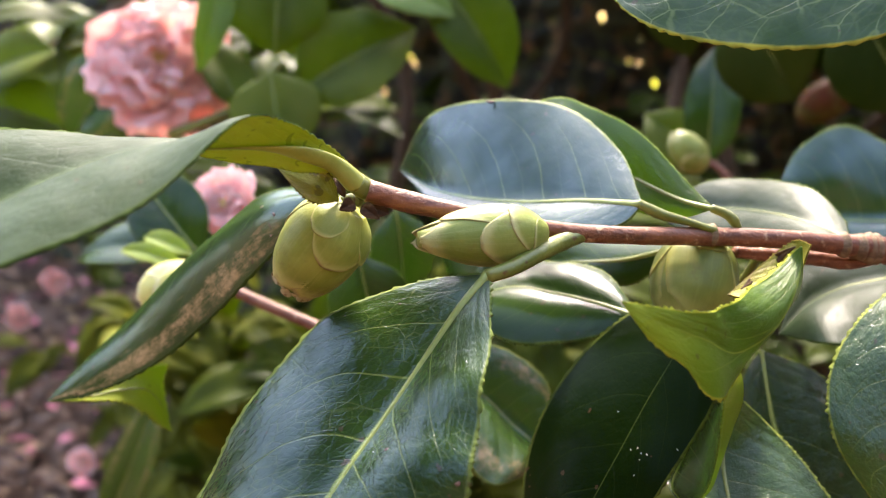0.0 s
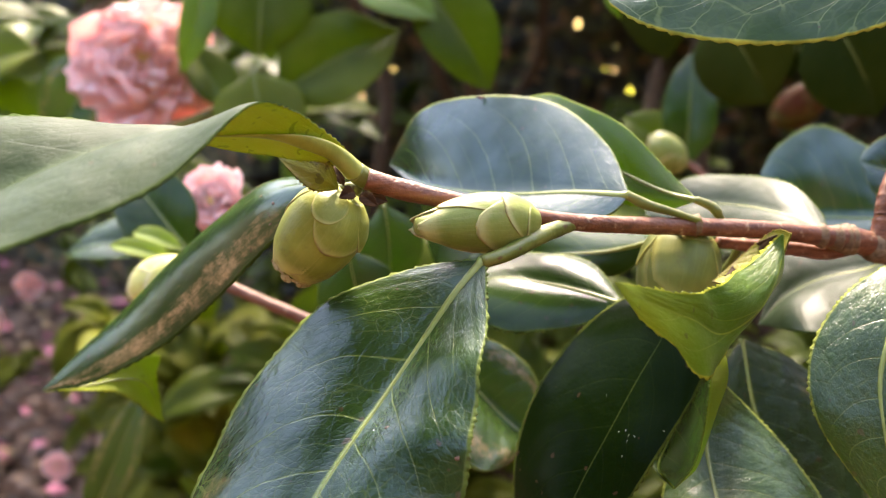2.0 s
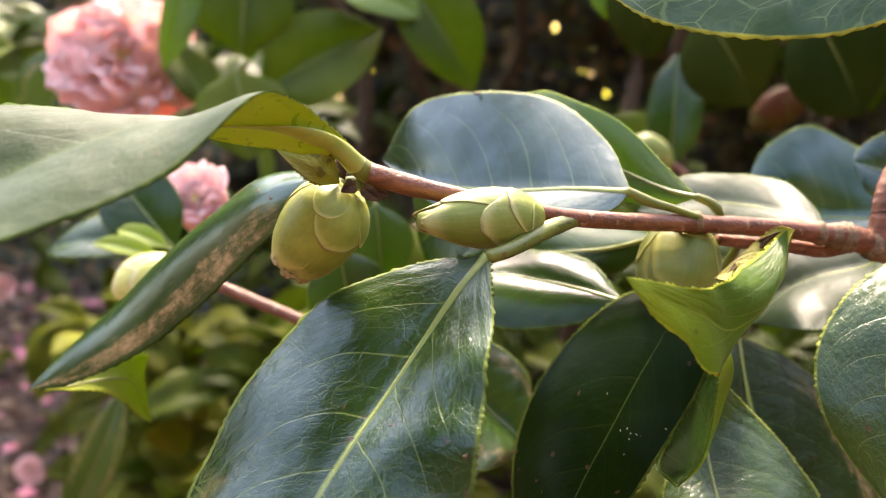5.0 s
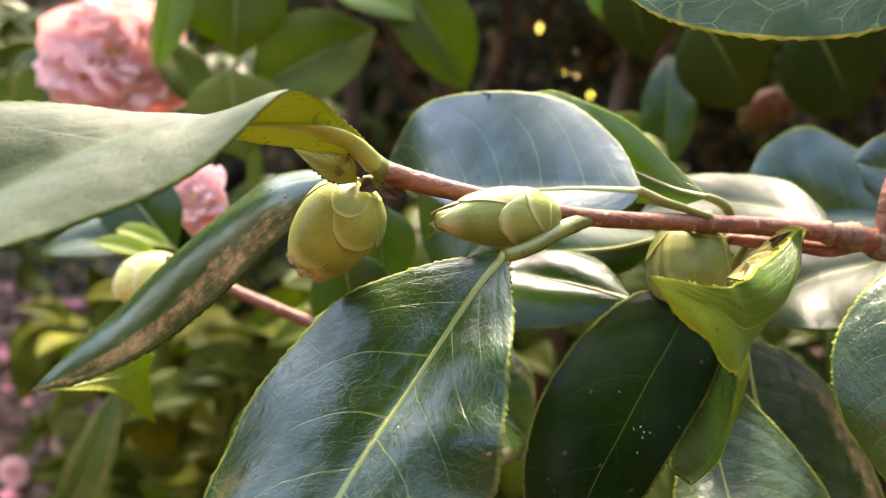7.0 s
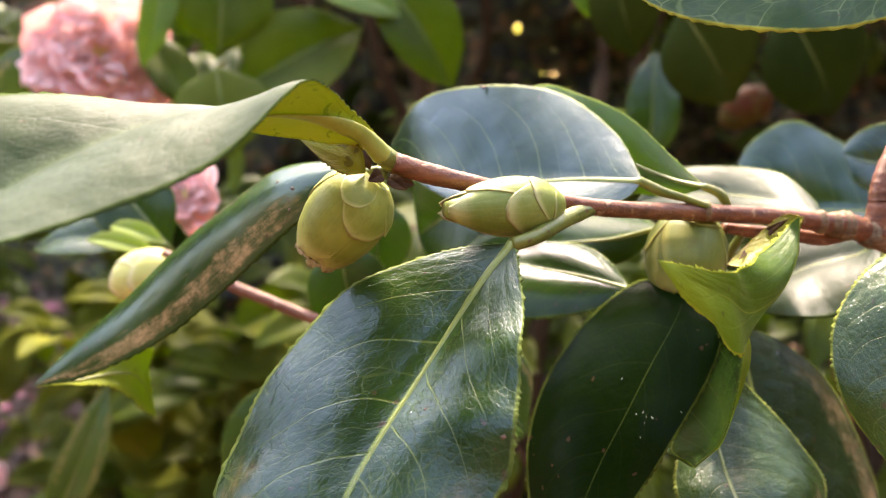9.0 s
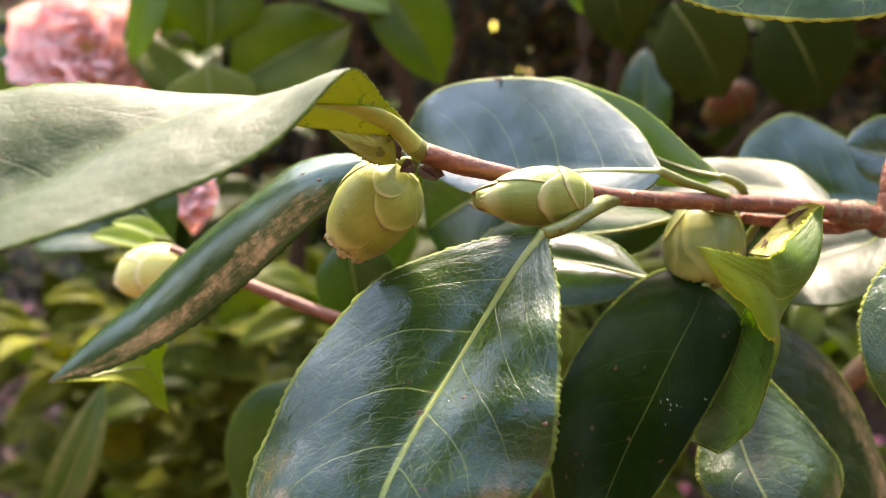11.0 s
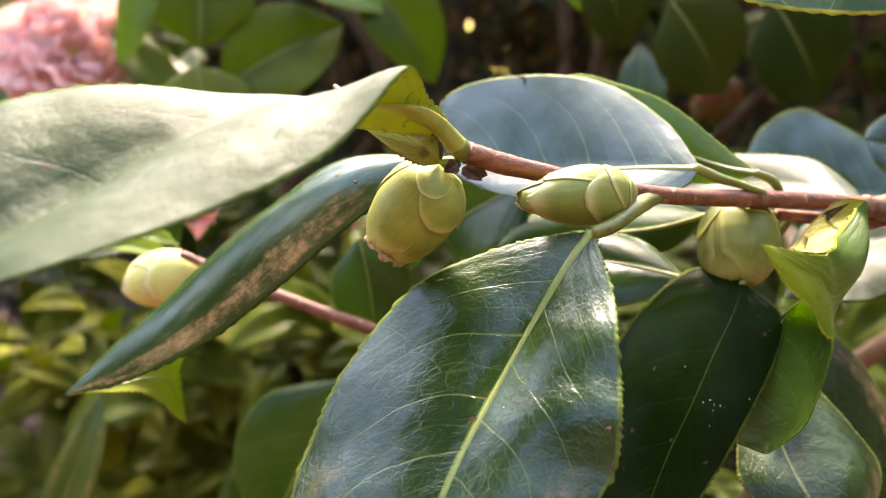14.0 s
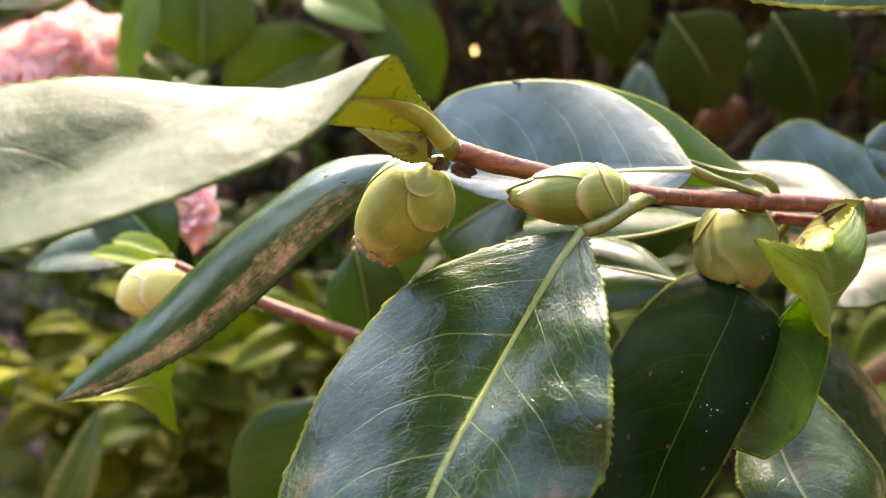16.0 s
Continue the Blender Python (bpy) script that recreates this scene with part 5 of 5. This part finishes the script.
plain_leaf((0.1335, 0.4345, 0.8566), (0.1651, 0.4338, 0.8124), (0, -1, 0.1), 0.05, 74, fold=0.08, top=LEAF_PAINTED_SHADE, under=LEAF_PAINTED_SHADE)
plain_leaf((0.1856, 0.4348, 0.8579), (0.2174, 0.4325, 0.8074), (0, -1, 0.1), 0.055, 75, fold=0.08, top=LEAF_PAINTED_SHADE, under=LEAF_PAINTED_SHADE)
plain_leaf((0.1010, 0.4499, 0.8771), (0.1180, 0.4491, 0.8324), (0, -1, 0.1), 0.035, 76, top=LEAF_PAINTED_SHADE, under=LEAF_PAINTED_SHADE)
plain_leaf((0.0897, 0.4596, 0.8747), (0.0996, 0.4533, 0.8495), (0, -1, 0.3), 0.02, 77, top=LEAF_UNDER)
bud(shrub, (0.1271, 0.4460, 0.7788), (0.1109, 0.4483, 0.7962), 0.0085, BUD, FAT_SCALES, seed=14, label="pale green flower bud")
bud(shrub, (0.3091, 0.7094, 0.8017), (0.2684, 0.7030, 0.7759), 0.015, BUD_RED, FAT_SCALES, seed=15, label="reddish opening flower bud")
part("twig", tube([(0.1572, 0.4575, 0.7422), (0.1457, 0.4645, 0.7701), (0.1356, 0.4722, 0.7805)], [0.002, 0.002, 0.0015], 10, k=20), TWIG_RED, shrub)

# flowers
flower((-0.1685, 0.5595, 0.8255), (0.15, -0.9, 0.35), 0.050, "full double pink camellia flower with darker streaks", 5, petals=44)
flower((-0.0882, 0.3635, 0.7772), (-0.1, -0.8, 0.5), 0.018, "pink camellia flower half hidden behind leaves", 6, petals=30)
BLOOMS = (((-0.7174, 1.6346, 0.3791), 0.030), ((-0.4436, 1.0333, 0.3235), 0.021), ((-0.7927, 1.8068, 0.6563), 0.02), ((-0.8775, 1.8101, 0.2560), 0.03))
for i, (p, r) in enumerate(BLOOMS):
    flower(p, (0.1, -1, 0.4), r, "faded pink camellia bloom low in the garden", 20 + i, petals=16)

# the mass of leaves behind
LEAF_MESHES, WARM_MESHES = [], []
for i in range(6):
    L = 0.075 + 0.008 * i
    st = oval_points((0, 0, 0), (0, L, 0), (0, 0, 1), L * (0.48 + 0.03 * (i % 3)), 0.05 + 0.02 * (i % 4), 0.2 + 0.08 * (i % 3), 0.1)
    grid, nrm, uvg, m, up = blade_grid([st[0]] + [r[1] for r in st[1:-1]] + [st[-1]], [st[0]] + [r[0] for r in st[1:-1]] + [st[-1]],
                                       [st[0]] + [r[2] for r in st[1:-1]] + [st[-1]], 14, 3, 0.1, 5, i)
    v, f, uv, slots = sheet(grid, nrm, 0.0005, uvg)
    me = mesh_of("shrub_leaf", v, f, uv, slots)
    me.materials.append(LEAF_FAR), me.materials.append(LEAF_UNDER)
    me.polygons.foreach_set("use_smooth", [True] * len(me.polygons))
    LEAF_MESHES.append((me, np.array(v), f, uv, slots))
    warm = me.copy()
    warm.materials.clear()
    warm.materials.append(LEAF_WARM), warm.materials.append(LEAF_UNDER)
    WARM_MESHES.append(warm)


def sprigs(seed, count, where, tilt):
    """Poses of the leaves of many sprigs: each a short shoot with leaves left and right of it."""
    rng = random.Random(seed)
    poses, shoots = [], []
    while count > 0:
        p = where(rng)
        if p is None:
            continue
        count -= 1
        a = rng.uniform(0, 6.28)
        way = Vector((math.cos(a) * 0.8, -0.55 + 0.4 * rng.random(), math.sin(a) * 0.5 + tilt)).normalized()
        length = rng.uniform(0.12, 0.2)
        shoots.append((Vector(p), Vector(p) + way * length))
        for q in range(7):
            at = Vector(p) + way * length * (q + 1) / 7
            side = Vector((rng.uniform(-1, 1), rng.uniform(-0.8, 0.5), rng.uniform(-0.7, 0.5)))
            y = (way * 0.5 + side).normalized()
            z = Vector((rng.uniform(-0.4, 0.4), rng.uniform(-0.9, 0.1), 1.0))
            z = (z - y * z.dot(y)).normalized()
            x = y.cross(z)
            m = Matrix((x, y, z)).transposed().to_4x4()
            m.translation = at
            poses.append((m @ Matrix.Scale(rng.uniform(0.7, 1.1), 4), rng.randrange(6)))
    return poses, shoots


def before_bloom(x, y, z):
    """The low blooms stand free of leaves on the side of the path."""
    return any(math.hypot(p[0] * y / p[1] - x, 0.85 + (p[2] - 0.85) * y / p[1] - z) < 0.13 for p, r in BLOOMS[:2])


def inside(rng):
    y = rng.uniform(0.8, 2.2)
    x = rng.uniform(-0.75, 0.75) * y + 0.12 * y
    z = 0.85 - 0.25 * y + rng.uniform(-0.38, 0.42) * y
    if z < 0.05 or (x < -0.24 * y and z < 0.85 - 0.30 * y) or before_bloom(x, y, z):
        return None
    if x > 0.0 and y < 1.6 and z > 0.85 - 0.22 * y:
        return None
    for g, r in GAPS:
        k = y / g[1]
        if math.hypot(g[0] * k - x, 0.85 + (g[2] - 0.85) * k - z) < 0.075:
            return None
    return (x, y, z)


def low(rng):
    y = rng.uniform(1.05, 1.95)
    x = rng.uniform(-0.42, 0.05) * y
    z = 0.85 - 0.25 * y - rng.uniform(0.1, 0.4) * y
    if z < 0.05 or (x < -0.25 * y and rng.random() < 0.85) or before_bloom(x, y, z):
        return None
    return (x, y, z)


# places for leaves above the view, added to shade the shrub behind
def above(rng):
    x = rng.uniform(-0.7, 1.9)
    y = rng.uniform(0.75, 2.4 if x > 0 else 3.0)
    if x < -0.1 and y < 1.9:
        return None
    return (x, y, rng.uniform(1.0 + 0.03 * y, 1.6))


poses, shoots = sprigs(3, 200, inside, 0.1)
more, more_shoots = sprigs(8, 120, low, 0.3)
poses, shoots = poses + more, shoots + more_shoots
low_ones = {id(q[0]) for q in more}
shade_crown, shade_crown_shoots = sprigs(4, 330, above, 0.2)
poses.sort(key=lambda q: q[0].translation.y)
for m, k in poses[:280]:
    ob = new("leaf", WARM_MESHES[k] if id(m) in low_ones else LEAF_MESHES[k][0])
    ob.parent = shrub
    ob.matrix_basis = Matrix.Translation(-ORIGIN[shrub]) @ m


def joined(poses):
    verts, faces, uvs, slots, o = [], [], [], [], 0
    for m, k in poses:
        me, v, f, uv, sl = LEAF_MESHES[k]
        a = np.array(m)
        verts.append(v @ a[:3, :3].T + a[:3, 3])
        faces += [tuple(i + o for i in face) for face in f]
        uvs.append(uv), slots.extend(sl)
        o += len(v)
    return mesh_of("foliage", np.vstack(verts), faces, np.vstack(uvs), slots)


def deep(rng):
    y = rng.uniform(1.35, 2.2)
    x = rng.uniform(-0.15, 0.75) * y
    z = 0.85 - 0.25 * y + rng.uniform(-0.12, 0.45) * y
    for g, r in GAPS:
        k = y / g[1]
        if math.hypot(g[0] * k - x, 0.85 + (g[2] - 0.85) * k - z) < 0.085:
            return None
    return (x, y, z)


# leaves deep in the shrub, their undersides in the painted shade green
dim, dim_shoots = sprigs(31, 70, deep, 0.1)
tagged(part("foliage", joined(dim), [LEAF_FAR, LEAF_PAINTED_SHADE], shrub), kind="stuff")
rest = poses[280:]
tagged(part("foliage", joined([q for q in rest if id(q[0]) in low_ones]), [LEAF_WARM, LEAF_UNDER], shrub), kind="stuff")
tagged(part("foliage", joined([q for q in rest if id(q[0]) not in low_ones] + shade_crown), [LEAF_FAR, LEAF_UNDER], shrub), kind="stuff")
verts_faces = [(a, b) for a, b in shoots]
for a, b in verts_faces[:60]:
    part("shoot", tube([a, (a + b) / 2, b], [0.0022, 0.0018, 0.0012], 6, k=5), TWIG, shrub, at=a)

# old stems of the shrub, from the ground up into the leaves
rng = random.Random(21)
for q in range(9):
    x, y = rng.uniform(-0.1, 1.1), rng.uniform(1.0, 1.9)
    pts = [(x, y, -0.03)]
    for k in range(1, 6):
        pts.append((x + rng.uniform(-0.06, 0.06) * k, y + rng.uniform(-0.05, 0.05) * k, 0.27 * k))
    part("stem", tube(pts, [0.018, 0.015, 0.012, 0.009, 0.006, 0.003], 10, k=30, seed=q, rough=0.15), BARK, shrub, at=pts[0])
